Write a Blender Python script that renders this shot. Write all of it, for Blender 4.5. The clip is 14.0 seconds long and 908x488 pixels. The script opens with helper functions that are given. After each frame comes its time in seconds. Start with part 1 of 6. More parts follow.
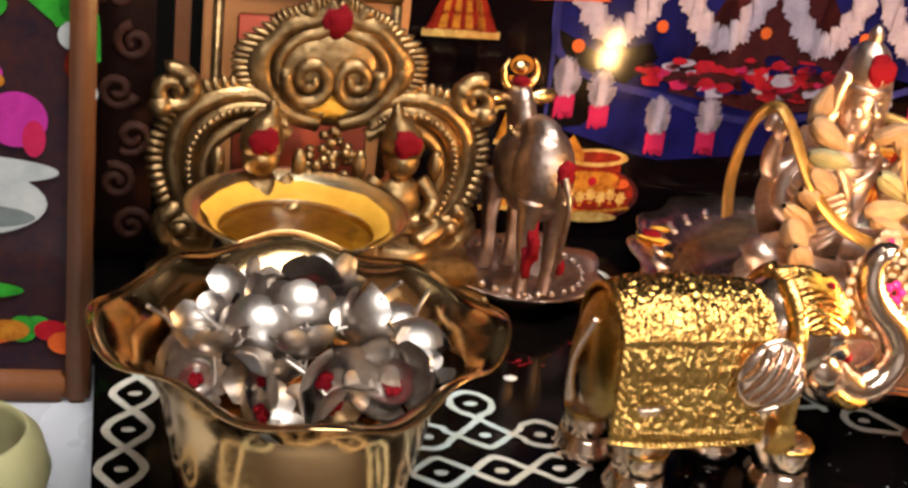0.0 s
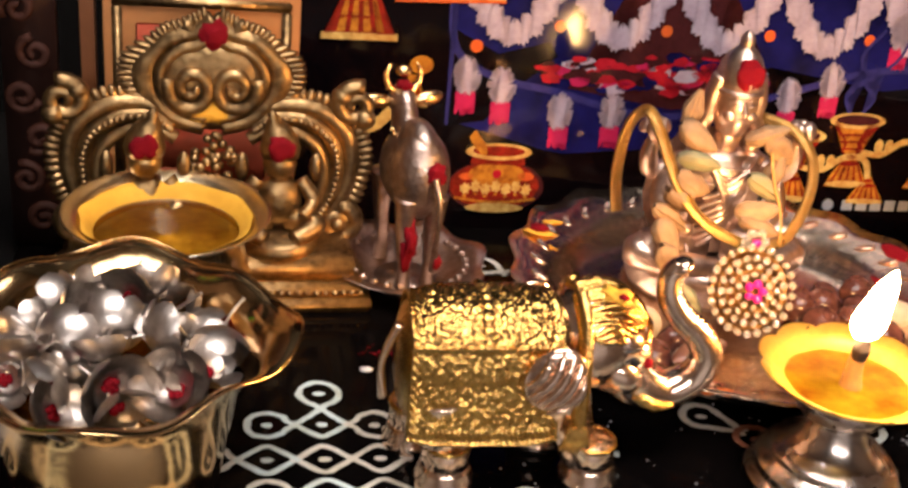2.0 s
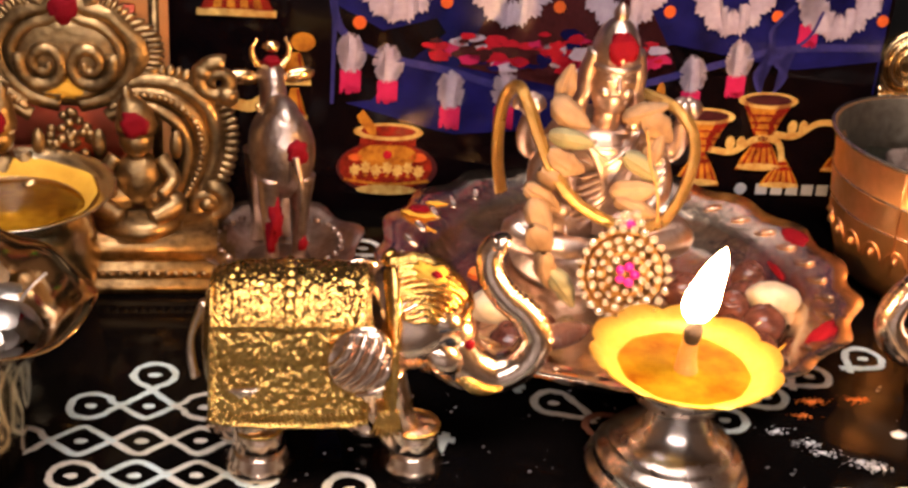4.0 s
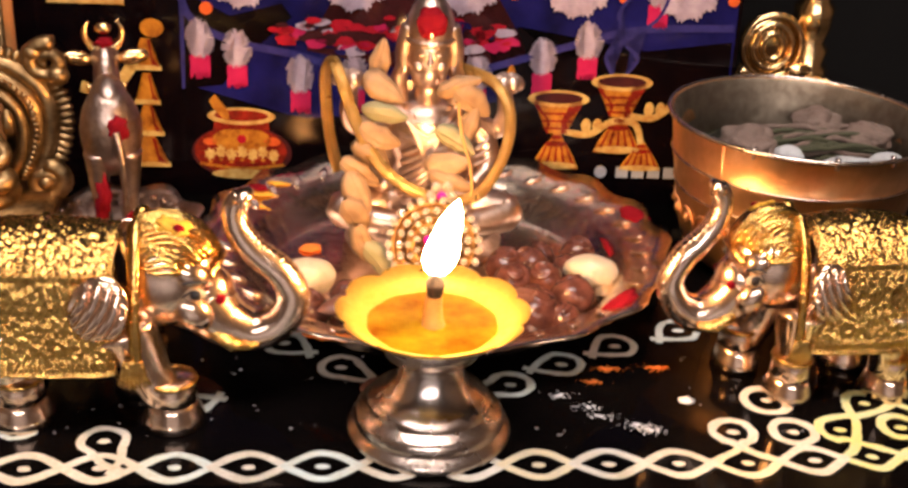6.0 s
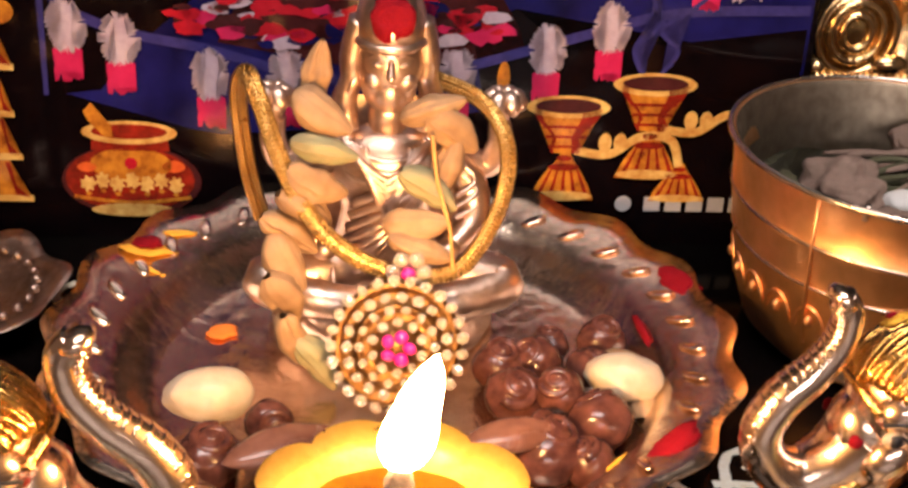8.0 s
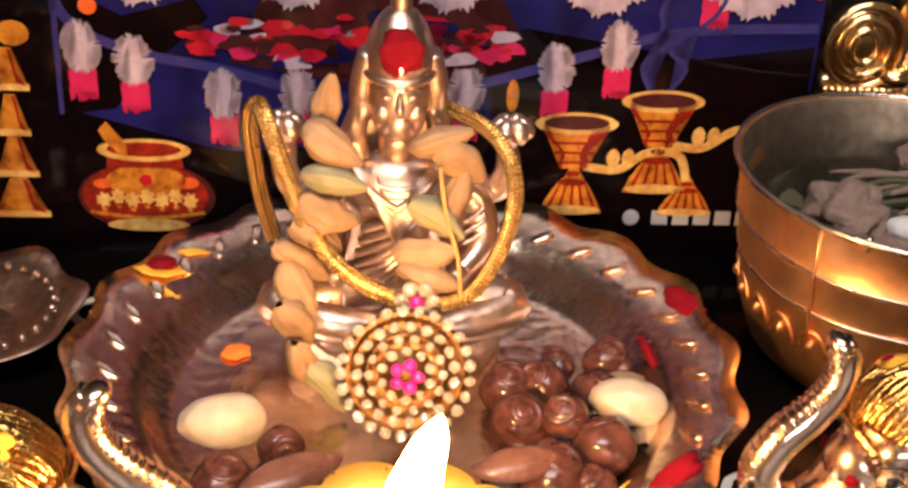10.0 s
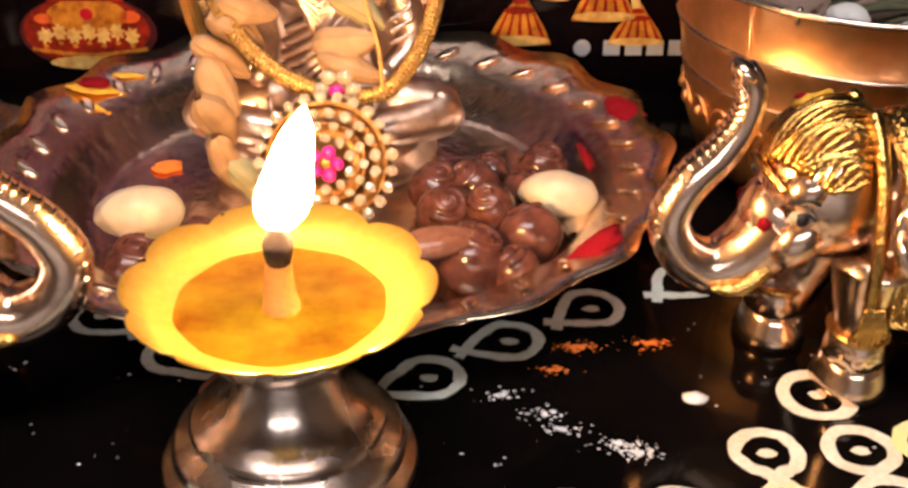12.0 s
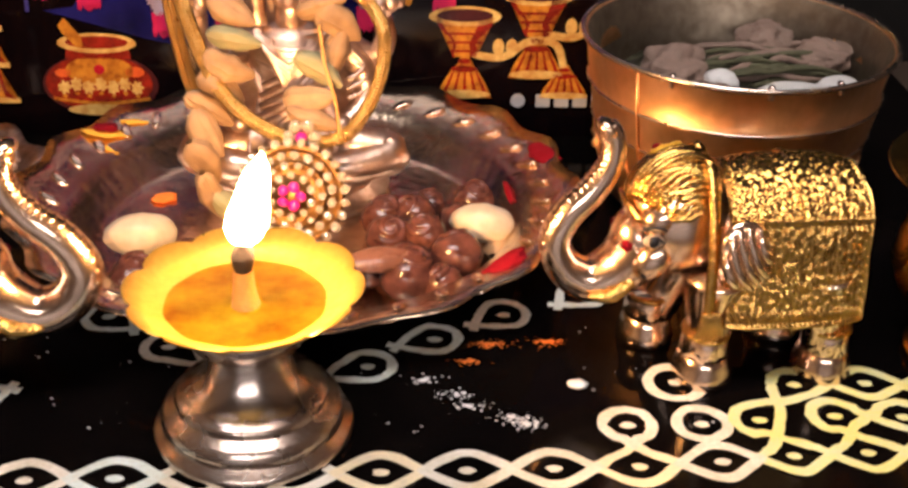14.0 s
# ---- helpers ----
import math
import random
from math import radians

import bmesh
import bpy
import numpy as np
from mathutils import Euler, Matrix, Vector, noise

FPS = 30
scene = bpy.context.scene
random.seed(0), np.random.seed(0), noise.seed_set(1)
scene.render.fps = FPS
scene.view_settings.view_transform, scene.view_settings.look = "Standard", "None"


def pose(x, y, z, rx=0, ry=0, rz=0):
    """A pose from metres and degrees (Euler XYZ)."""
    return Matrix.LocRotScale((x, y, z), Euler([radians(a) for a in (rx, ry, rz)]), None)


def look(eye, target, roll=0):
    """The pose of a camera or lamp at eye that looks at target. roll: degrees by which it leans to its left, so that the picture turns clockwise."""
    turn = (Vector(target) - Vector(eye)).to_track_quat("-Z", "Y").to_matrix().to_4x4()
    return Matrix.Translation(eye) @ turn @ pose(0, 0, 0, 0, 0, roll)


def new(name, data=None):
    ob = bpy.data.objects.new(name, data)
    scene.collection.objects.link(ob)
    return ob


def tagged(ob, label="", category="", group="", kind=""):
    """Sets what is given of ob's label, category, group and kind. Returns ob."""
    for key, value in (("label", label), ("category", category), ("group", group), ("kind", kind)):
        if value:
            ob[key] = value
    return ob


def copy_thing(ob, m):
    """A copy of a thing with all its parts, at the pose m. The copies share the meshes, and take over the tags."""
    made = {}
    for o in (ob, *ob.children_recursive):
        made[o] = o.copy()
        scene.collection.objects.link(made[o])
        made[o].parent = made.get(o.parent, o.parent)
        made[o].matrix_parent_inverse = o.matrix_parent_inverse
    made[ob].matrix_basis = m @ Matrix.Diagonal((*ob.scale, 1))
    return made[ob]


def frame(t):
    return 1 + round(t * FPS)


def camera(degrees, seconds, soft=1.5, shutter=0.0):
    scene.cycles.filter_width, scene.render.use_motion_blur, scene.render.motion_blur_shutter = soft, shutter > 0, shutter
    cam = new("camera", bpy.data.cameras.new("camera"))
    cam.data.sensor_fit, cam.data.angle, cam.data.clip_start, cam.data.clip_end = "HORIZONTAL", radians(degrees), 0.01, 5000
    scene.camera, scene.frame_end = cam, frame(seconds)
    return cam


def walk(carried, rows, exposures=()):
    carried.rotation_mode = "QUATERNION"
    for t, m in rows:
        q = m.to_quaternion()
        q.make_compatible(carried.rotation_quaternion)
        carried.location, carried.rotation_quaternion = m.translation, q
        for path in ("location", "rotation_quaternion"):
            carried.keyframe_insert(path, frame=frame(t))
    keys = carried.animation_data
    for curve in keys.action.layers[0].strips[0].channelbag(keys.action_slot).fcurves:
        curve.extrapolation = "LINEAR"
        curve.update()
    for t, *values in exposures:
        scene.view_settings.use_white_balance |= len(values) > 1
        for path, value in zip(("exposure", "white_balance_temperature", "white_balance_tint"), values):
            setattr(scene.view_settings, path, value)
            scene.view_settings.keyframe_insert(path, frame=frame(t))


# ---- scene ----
import itertools

cam = camera(40.0, 14.0, soft=2.9)
PATH = [
    (0, (-0.16943, -0.15248, 0.18211), (-0.08865, 0.11121, 0.06402), 7.69),
    (0.5, (-0.16808, -0.15835, 0.19879), (-0.08848, 0.10280, 0.07443), 8.37),
    (1, (-0.15420, -0.16529, 0.21575), (-0.08063, 0.09457, 0.08513), 8.12),
    (1.5, (-0.13526, -0.17223, 0.21887), (-0.06774, 0.08808, 0.08590), 7.57),
    (2, (-0.09681, -0.18304, 0.21871), (-0.04295, 0.07991, 0.08470), 6.04),
    (2.2, (-0.09054, -0.18230, 0.22019), (-0.03670, 0.07974, 0.08440), 6.17),
    (4.3, (0.00135, -0.18318, 0.20754), (0.03178, 0.08317, 0.07289), 4.14),
    (4.5, (0.02448, -0.19037, 0.19575), (0.04598, 0.07961, 0.06671), 3.47),
    (5, (0.05598, -0.19462, 0.19630), (0.07079, 0.07525, 0.06609), 2.42),
    (5.5, (0.05949, -0.20009, 0.19660), (0.07695, 0.07060, 0.06844), 2.94),
    (6, (0.06293, -0.20427, 0.19888), (0.08124, 0.06668, 0.07139), 2.76),
    (6.5, (0.06516, -0.19003, 0.19900), (0.08386, 0.08029, 0.07024), 2.70),
    (7, (0.06728, -0.14858, 0.19904), (0.08672, 0.11863, 0.06405), 2.70),
    (7.5, (0.07220, -0.10980, 0.19322), (0.09262, 0.15477, 0.05327), 2.90),
    (8, (0.06886, -0.06635, 0.17902), (0.09561, 0.19547, 0.03503), 3.50),
    (8.2, (0.07435, -0.06337, 0.18116), (0.09470, 0.19823, 0.03574), 2.91),
    (10.3, (0.07005, -0.06285, 0.19666), (0.09435, 0.19342, 0.04260), 3.29),
    (10.5, (0.07010, -0.06756, 0.19057), (0.09608, 0.18831, 0.03612), 3.40),
    (11, (0.08024, -0.07482, 0.17325), (0.10281, 0.18125, 0.01859), 2.77),
    (11.5, (0.08801, -0.07813, 0.16433), (0.10532, 0.17787, 0.00888), 1.93),
    (12, (0.09877, -0.08310, 0.15212), (0.11116, 0.17415, -0.00174), 1.01),
    (12.5, (0.10189, -0.08355, 0.15240), (0.11386, 0.17372, -0.00144), 0.97),
    (13, (0.09852, -0.10298, 0.16537), (0.11254, 0.15543, 0.01361), 1.33),
    (13.5, (0.09454, -0.13869, 0.18445), (0.11091, 0.12132, 0.03570), 1.75),
    (14, (0.11409, -0.14237, 0.18185), (0.12513, 0.11923, 0.03542), 1.32),
]
walk(cam, [(t, look(eye, target, roll)) for t, eye, target, roll in PATH], [(0, 0.46, 5900, 6), (2.2, 0.32, 6200, 14), (4.3, 0.28, 6350, 18), (11, 0.24, 6250, 17), (12.5, 0.1, 6200, 16), (14, 0.22, 6250, 17)])

# ---- light ----
world = bpy.data.worlds.new("world")
world.use_nodes = True
world.node_tree.nodes["Background"].inputs["Color"].default_value = (0.9, 0.85, 0.8, 1)
world.node_tree.nodes["Background"].inputs["Strength"].default_value = 0.006
scene.world = world


def area_lamp(name, m, size_x, size_y, watts, colour):
    data = bpy.data.lights.new(name, "AREA")
    data.shape, data.size, data.size_y, data.energy, data.color = "RECTANGLE", size_x, size_y, watts, colour
    ob = new(name, data)
    ob.matrix_world = m
    return ob


area_lamp("ceiling_light_lamp", look((0.02, -0.2, 1.285), (0.03, 0.05, 0)), 0.9, 0.5, 22.5, (1.0, 0.84, 0.75))
area_lamp("tube_light_lamp", look((0.05, -1.455, 0.62), (0.05, 0.1, 0.1)), 1.15, 0.14, 10.0, (1.0, 0.92, 0.87))

# ---- materials ----


def material(name, base, rough=0.5, metal=0.0, second=None, grain=300.0, stain=40.0, bump=0.15, amount=0.5, coat=0.0, ior=1.45, **more):
    """A Principled surface whose colour drifts to a second one at two scales, with fine relief and uneven gloss."""
    m = bpy.data.materials.new(name)
    m.use_nodes = True
    nodes, links = m.node_tree.nodes, m.node_tree.links
    b = nodes["Principled BSDF"]
    b.inputs["Metallic"].default_value, b.inputs["IOR"].default_value = metal, ior
    b.inputs["Coat Weight"].default_value = coat
    b.inputs["Coat Roughness"].default_value = 0.08
    where = nodes.new("ShaderNodeTexCoord")
    fine, broad = nodes.new("ShaderNodeTexNoise"), nodes.new("ShaderNodeTexNoise")
    for n, s, d in ((fine, grain, 4), (broad, stain, 3)):
        n.inputs["Scale"].default_value, n.inputs["Detail"].default_value = s, d
        links.new(where.outputs["Object"], n.inputs["Vector"])
    ramp = nodes.new("ShaderNodeMapRange")
    ramp.inputs["From Min"].default_value, ramp.inputs["From Max"].default_value = 0.35, 0.68
    ramp.inputs["To Max"].default_value = amount
    blend = nodes.new("ShaderNodeMath")
    blend.operation = "MULTIPLY_ADD"
    links.new(fine.outputs["Fac"], blend.inputs[0])
    blend.inputs[1].default_value = 0.4
    half = nodes.new("ShaderNodeMath")
    half.operation = "MULTIPLY"
    links.new(broad.outputs["Fac"], half.inputs[0])
    half.inputs[1].default_value = 0.6
    links.new(half.outputs[0], blend.inputs[2])
    links.new(blend.outputs[0], ramp.inputs["Value"])
    mix = nodes.new("ShaderNodeMix")
    mix.data_type = "RGBA"
    mix.inputs["A"].default_value = (*base, 1)
    mix.inputs["B"].default_value = (*(second or [c * 0.6 for c in base]), 1)
    links.new(ramp.outputs[0], mix.inputs["Factor"])
    links.new(mix.outputs["Result"], b.inputs["Base Color"])
    gloss = nodes.new("ShaderNodeMapRange")
    gloss.inputs["To Min"].default_value, gloss.inputs["To Max"].default_value = rough * 0.7, min(1, rough * 1.4)
    links.new(broad.outputs["Fac"], gloss.inputs["Value"])
    links.new(gloss.outputs[0], b.inputs["Roughness"])
    if bump:
        relief = nodes.new("ShaderNodeBump")
        relief.inputs["Strength"].default_value, relief.inputs["Distance"].default_value = bump, 0.0008
        links.new(fine.outputs["Fac"], relief.inputs["Height"])
        links.new(relief.outputs[0], b.inputs["Normal"])
    for key, value in more.items():
        b.inputs[key.replace("_", " ").title().replace("Ior", "IOR").replace("IOR level", "IOR Level")].default_value = value
    return m


def glowing(name, colour, strength):
    m = bpy.data.materials.new(name)
    m.use_nodes = True
    b = m.node_tree.nodes["Principled BSDF"]
    b.inputs["Base Color"].default_value = (0, 0, 0, 1)
    b.inputs["Emission Color"].default_value, b.inputs["Emission Strength"].default_value = (*colour, 1), strength
    return m


GOLD = material("gold_plate", (0.9, 0.6, 0.19), 0.15, 1.0, (0.72, 0.46, 0.1), 700, 150, 0.3)
SILVER = material("silver_plate", (0.92, 0.7, 0.54), 0.2, 1.0, (0.7, 0.46, 0.3), 500, 90, 0.06)
GOLD_CLOTH = material("embossed_gold", (0.82, 0.52, 0.15), 0.2, 1.0, (0.42, 0.22, 0.05), 900, 150, 0.4, 0.8)
GOLD_BAND = material("braided_gold", (0.5, 0.3, 0.09), 0.3, 1.0, (0.24, 0.13, 0.03), 700, 150, 0.3)
PASTE = material("turmeric_paste", (0.72, 0.36, 0.018), 0.35, 0.0, (0.4, 0.14, 0.006), 260, 70, 0.3, 1.0, Specular_ior_level=0.15)
PEBBLE = material("white_pebble", (0.5, 0.5, 0.48), 0.4, 0.0, (0.36, 0.38, 0.36), 200, 60, 0.05)
DULL_SILVER = material("dull_silver", (0.72, 0.66, 0.6), 0.35, 1.0, (0.42, 0.36, 0.3), 500, 120, 0.15, 0.9)
STEEL = material("silvered_brass", (0.68, 0.6, 0.53), 0.25, 1.0, (0.42, 0.29, 0.2), 700, 70, 0.1, 0.8)
BOWL_BRASS = material("warm_brass", (0.8, 0.53, 0.25), 0.14, 1.0, (0.54, 0.32, 0.12), 400, 60, 0.08)
TIN = material("dull_tin", (0.26, 0.21, 0.15), 0.5, 1.0, (0.12, 0.09, 0.06), 240, 60, 0.3, 0.9)
PALE_BRASS = material("pale_brass", (0.84, 0.7, 0.46), 0.22, 1.0, (0.6, 0.45, 0.24), 400, 60, 0.08)
BRASS = material("brass", (0.8, 0.55, 0.26), 0.2, 1.0, (0.55, 0.36, 0.14), 400, 60, 0.08)
COPPER = material("coppery_brass", (0.93, 0.54, 0.26), 0.4, 1.0, (0.66, 0.33, 0.14), 240, 50, 0.3, 0.8)
OLD_BRASS = material("old_brass", (0.48, 0.31, 0.135), 0.38, 1.0, (0.085, 0.05, 0.022), 350, 80, 0.5, 1.0)
LACQUER = material("black_lacquer", (0.0015, 0.0012, 0.0012), 0.1, 0.0, (0.005, 0.0035, 0.003), 260, 30, 0.04, Specular_ior_level=0.07)
CHALK = material("white_paint", (0.66, 0.63, 0.55), 0.6, 0.0, (0.42, 0.38, 0.27), 900, 90, 0.3, 1.0)
YELLOW_PAINT = material("yellow_paint", (0.62, 0.57, 0.17), 0.6, 0.0, (0.5, 0.55, 0.37), 900, 70, 0.3, 1.0)
BLUE_CHALK = material("pale_blue_paint", (0.56, 0.66, 0.65), 0.6, 0.0, (0.42, 0.43, 0.33), 900, 90, 0.3, 1.0)
CREAM_CHALK = material("cream_paint", (0.7, 0.6, 0.37), 0.6, 0.0, (0.48, 0.43, 0.32), 900, 90, 0.3, 1.0)
RED_PAINT = material("red_brown_paint", (0.3, 0.11, 0.05), 0.6, 0.0, (0.16, 0.05, 0.025), 900, 90, 0.3, 1.0)
BLACK_PAINT = material("black_paint", (0.012, 0.011, 0.012), 0.4)
KUMKUM = material("red_powder", (0.19, 0.004, 0.009), 0.9, 0.0, (0.09, 0.002, 0.005), 1500, 200, 0.5, Specular_ior_level=0.1)
TURMERIC = material("turmeric", (0.75, 0.4, 0.03), 0.75, 0.0, (0.6, 0.28, 0.02), 1200, 150, 0.4)
ORANGE = material("orange_powder", (0.8, 0.2, 0.02), 0.85, 0.0, (0.6, 0.12, 0.01), 1500, 200, 0.5)
ASH = material("white_ash", (0.75, 0.74, 0.72), 0.9, 0.0, (0.55, 0.55, 0.55), 1500, 200, 0.5)
OIL = material("lamp_oil", (0.95, 0.72, 0.02), 0.06, 0.0, (0.46, 0.19, 0.006), 150, 90, 0.04, 1.0)
WICK = material("charred_wick", (0.012, 0.009, 0.012), 0.9, 0.0, (0.04, 0.028, 0.03), 900, 200, 0.5)
COTTON = material("oily_cotton", (0.58, 0.3, 0.08), 0.4, 0.0, (0.36, 0.15, 0.03), 900, 200, 0.5)
FLAME = glowing("flame", (1.0, 0.53, 0.17), 580.0)
GILT_CUP = material("gilt_petal_cup", (0.88, 0.62, 0.16), 0.3, 0.9, (0.72, 0.42, 0.06), 500, 90, 0.2, 0.8)
POD = material("cardamom_husk", (0.34, 0.21, 0.105), 0.7, 0.0, (0.19, 0.105, 0.05), 260, 90, 0.6, 0.8)
POD_GREEN = material("green_cardamom_husk", (0.22, 0.22, 0.12), 0.75, 0.0, (0.32, 0.24, 0.12), 260, 90, 0.6, 0.8)
COW_SILVER = material("tarnished_silver", (0.56, 0.43, 0.35), 0.34, 1.0, (0.26, 0.17, 0.13), 420, 130, 0.5, 1.0)
SATIN = material("satin_silver", (0.76, 0.58, 0.46), 0.35, 1.0, (0.42, 0.27, 0.19), 420, 130, 0.25, 0.9)
SHELL = material("brown_shell", (0.038, 0.013, 0.01), 0.2, 0.0, (0.14, 0.05, 0.036), 300, 120, 0.15, 0.9)
HUSK = material("glossy_brown_husk", (0.2, 0.09, 0.06), 0.25, 0.0, (0.09, 0.035, 0.022), 260, 90, 0.3, 0.9)
BEAN = material("white_shell", (0.44, 0.38, 0.29), 0.35, 0.0, (0.28, 0.22, 0.14), 260, 90, 0.15, 0.8)
ANTIQUE = material("antique_gold", (0.22, 0.115, 0.04), 0.42, 1.0, (0.06, 0.03, 0.012), 500, 120, 0.5, 0.9)
CRYSTAL = material("crystal", (1.0, 0.9, 0.76), 0.03, 0.0, (0.9, 0.74, 0.52), 100, 50, 0.0, ior=1.7, Transmission_weight=0.75)
PLATE = material("worn_silver_plate", (0.86, 0.69, 0.53), 0.22, 1.0, (0.54, 0.38, 0.26), 240, 70, 0.5, 0.9)
RUBY = material("pink_stone", (0.75, 0.02, 0.25), 0.1, 0.0, (0.55, 0.01, 0.2), 100, 80, 0.0, coat=0.5)
STONE = material("rough_root", (0.19, 0.125, 0.095), 0.9, 0.0, (0.07, 0.062, 0.045), 500, 110, 0.8)
MOSS = material("dry_twig", (0.04, 0.042, 0.018), 0.9, 0.0, (0.09, 0.08, 0.04), 600, 110, 0.6)
WOOD = material("varnished_wood", (0.19, 0.07, 0.025), 0.35, 0.0, (0.1, 0.035, 0.012), 250, 40, 0.2)
DARK_WOOD = material("dark_carved_wood", (0.035, 0.014, 0.01), 0.4, 0.0, (0.03, 0.014, 0.01), 300, 60, 0.3)
# floor dimness put into the colour, so the metals mirror something dark
DARKENED_FLOOR = material("darkened_floor", (0.04, 0.028, 0.02), 0.35, 0.0, (0.02, 0.014, 0.01), 200, 30, 0.03)
CARVING = material("worn_carving", (0.045, 0.016, 0.01), 0.6, 0.0, (0.03, 0.01, 0.006), 400, 80, 0.6, Specular_ior_level=0.15)
MARBLE = material("grey_marble", (0.5, 0.52, 0.55), 0.25, 0.0, (0.38, 0.4, 0.43), 120, 14, 0.03)
WALL = material("brown_painted_wall", (0.17, 0.11, 0.07), 0.8, 0.0, (0.13, 0.085, 0.055), 80, 6, 0.1)
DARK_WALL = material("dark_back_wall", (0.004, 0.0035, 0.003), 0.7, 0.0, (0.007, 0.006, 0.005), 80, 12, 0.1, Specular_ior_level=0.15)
CERAMIC = material("olive_ceramic", (0.36, 0.34, 0.17), 0.35, 0.0, (0.26, 0.24, 0.12), 200, 40, 0.1)
LIGHT_PANEL = glowing("light_panel", (1.0, 0.95, 0.88), 6.0)


def ink(name, colour, second=None, rough=0.09, amount=0.7):
    return material("print_" + name, colour, rough, 0.0, second, 500, 130, 0.0, amount, Specular_ior_level=0.14)


# ---- mesh kit, in centimetres ----
CM = 0.01
TAU = 2 * math.pi


def part(name, bm, mats, parent=None, label="", smooth=True):
    """Links a bmesh drawn in centimetres as one mesh object, under a thing if one is given."""
    bmesh.ops.scale(bm, vec=(CM, CM, CM), verts=bm.verts)
    me = bpy.data.meshes.new(name)
    bm.to_mesh(me)
    bm.free()
    for m in mats if isinstance(mats, (list, tuple)) else [mats]:
        me.materials.append(m)
    if smooth:
        me.shade_smooth()
    ob = new(name, me)
    ob.parent = parent
    if label:
        tagged(ob, label)
    return ob


def at(x, y, z, rz=0, s=1.0, rx=0, ry=0):
    return pose(x * CM, y * CM, z * CM, rx, ry, rz) @ Matrix.Scale(s, 4)


def thing(name, m, label, category, group=""):
    ob = new(name)
    ob.empty_display_size = 0.005
    ob.matrix_world = m
    return tagged(ob, label, category, group)


def solid(name, bm, mats, m, label, category, group="", smooth=True):
    ob = part(name, bm, mats, None, "", smooth)
    ob.matrix_world = m
    return tagged(ob, label, category, group)


def grid(bm, rows, closed_u=False, closed_v=False, mat=0):
    """Faces over rows of points."""
    vs = [[bm.verts.new(p) for p in row] for row in rows]
    nu, nv = len(vs), len(vs[0])
    for i in range(nu if closed_u else nu - 1):
        for j in range(nv if closed_v else nv - 1):
            a, b, c, d = vs[i][j], vs[i][(j + 1) % nv], vs[(i + 1) % nu][(j + 1) % nv], vs[(i + 1) % nu][j]
            if len({a, b, c, d}) == 4:
                bm.faces.new((a, b, c, d)).material_index = mat
    return vs


def lathe(bm, profile, n=48, wave=None, mat=0, centre=(0, 0, 0)):
    """A turned form. wave(angle, k) gives (radius factor, rise) for the profile's k-th point."""
    rows = []
    for k, (r, z) in enumerate(profile):
        row = []
        for i in range(n):
            a = TAU * i / n
            f, up = wave(a, k) if wave else (1.0, 0.0)
            row.append((centre[0] + r * f * math.cos(a), centre[1] + r * f * math.sin(a), centre[2] + z + up))
        rows.append(row)
    vs = grid(bm, rows, False, True, mat)
    for row, (r, z) in ((vs[0], profile[0]), (vs[-1], profile[-1])):
        if r > 1e-4:
            bm.faces.new(row if row is vs[-1] else row[::-1]).material_index = mat
    return vs


def shell(bm, profile, n=64, wave=None, thick=0.12, mat=0, centre=(0, 0, 0)):
    """An open turned vessel with a wall: the profile from the bottom centre to the rim, then back inside."""
    inner = [(max(r - thick * (0.2 if k == len(profile) - 1 else 1), 0.001), z + (thick * 0.6 if k < len(profile) - 2 else 0.03)) for k, (r, z) in enumerate(profile)]
    m = len(profile)
    turn = (lambda a, k: wave(a, k if k < m else 2 * m - 1 - k)) if wave else None
    return lathe(bm, profile + inner[::-1], n, turn, mat, centre)


def blob(bm, c, r, rot=None, sub=2, mat=0, rough=0.0, seed=0):
    """An ellipsoid, made uneven by noise."""
    m = Matrix.Translation(c) @ (rot.to_matrix().to_4x4() if rot else Matrix())
    before = set(bm.verts)
    made = bmesh.ops.create_icosphere(bm, subdivisions=sub, radius=1.0)["verts"]
    for v in made:
        k = 1 + rough * noise.noise(v.co * 1.8 + Vector((seed * 7.3, seed * 3.1, 0)))
        v.co = m @ Vector((v.co.x * r[0] * k, v.co.y * r[1] * k, v.co.z * r[2] * k))
    for f in {f for v in made for f in v.link_faces}:
        f.material_index = mat
    return made


def smooth_line(points, steps=8, closed=False):
    """A Catmull-Rom line through points."""
    pts = [Vector(p) for p in points]
    n = len(pts)
    out = []
    for i in range(n if closed else n - 1):
        q = [pts[(i + k) % n] if closed else pts[min(max(i + k, 0), n - 1)] for k in (-1, 0, 1, 2)]
        for s in range(steps):
            t = s / steps
            out.append(0.5 * (2 * q[1] + (q[2] - q[0]) * t + (2 * q[0] - 5 * q[1] + 4 * q[2] - q[3]) * t * t + (3 * q[1] - q[0] - 3 * q[2] + q[3]) * t**3))
    if not closed:
        out.append(pts[-1])
    return out


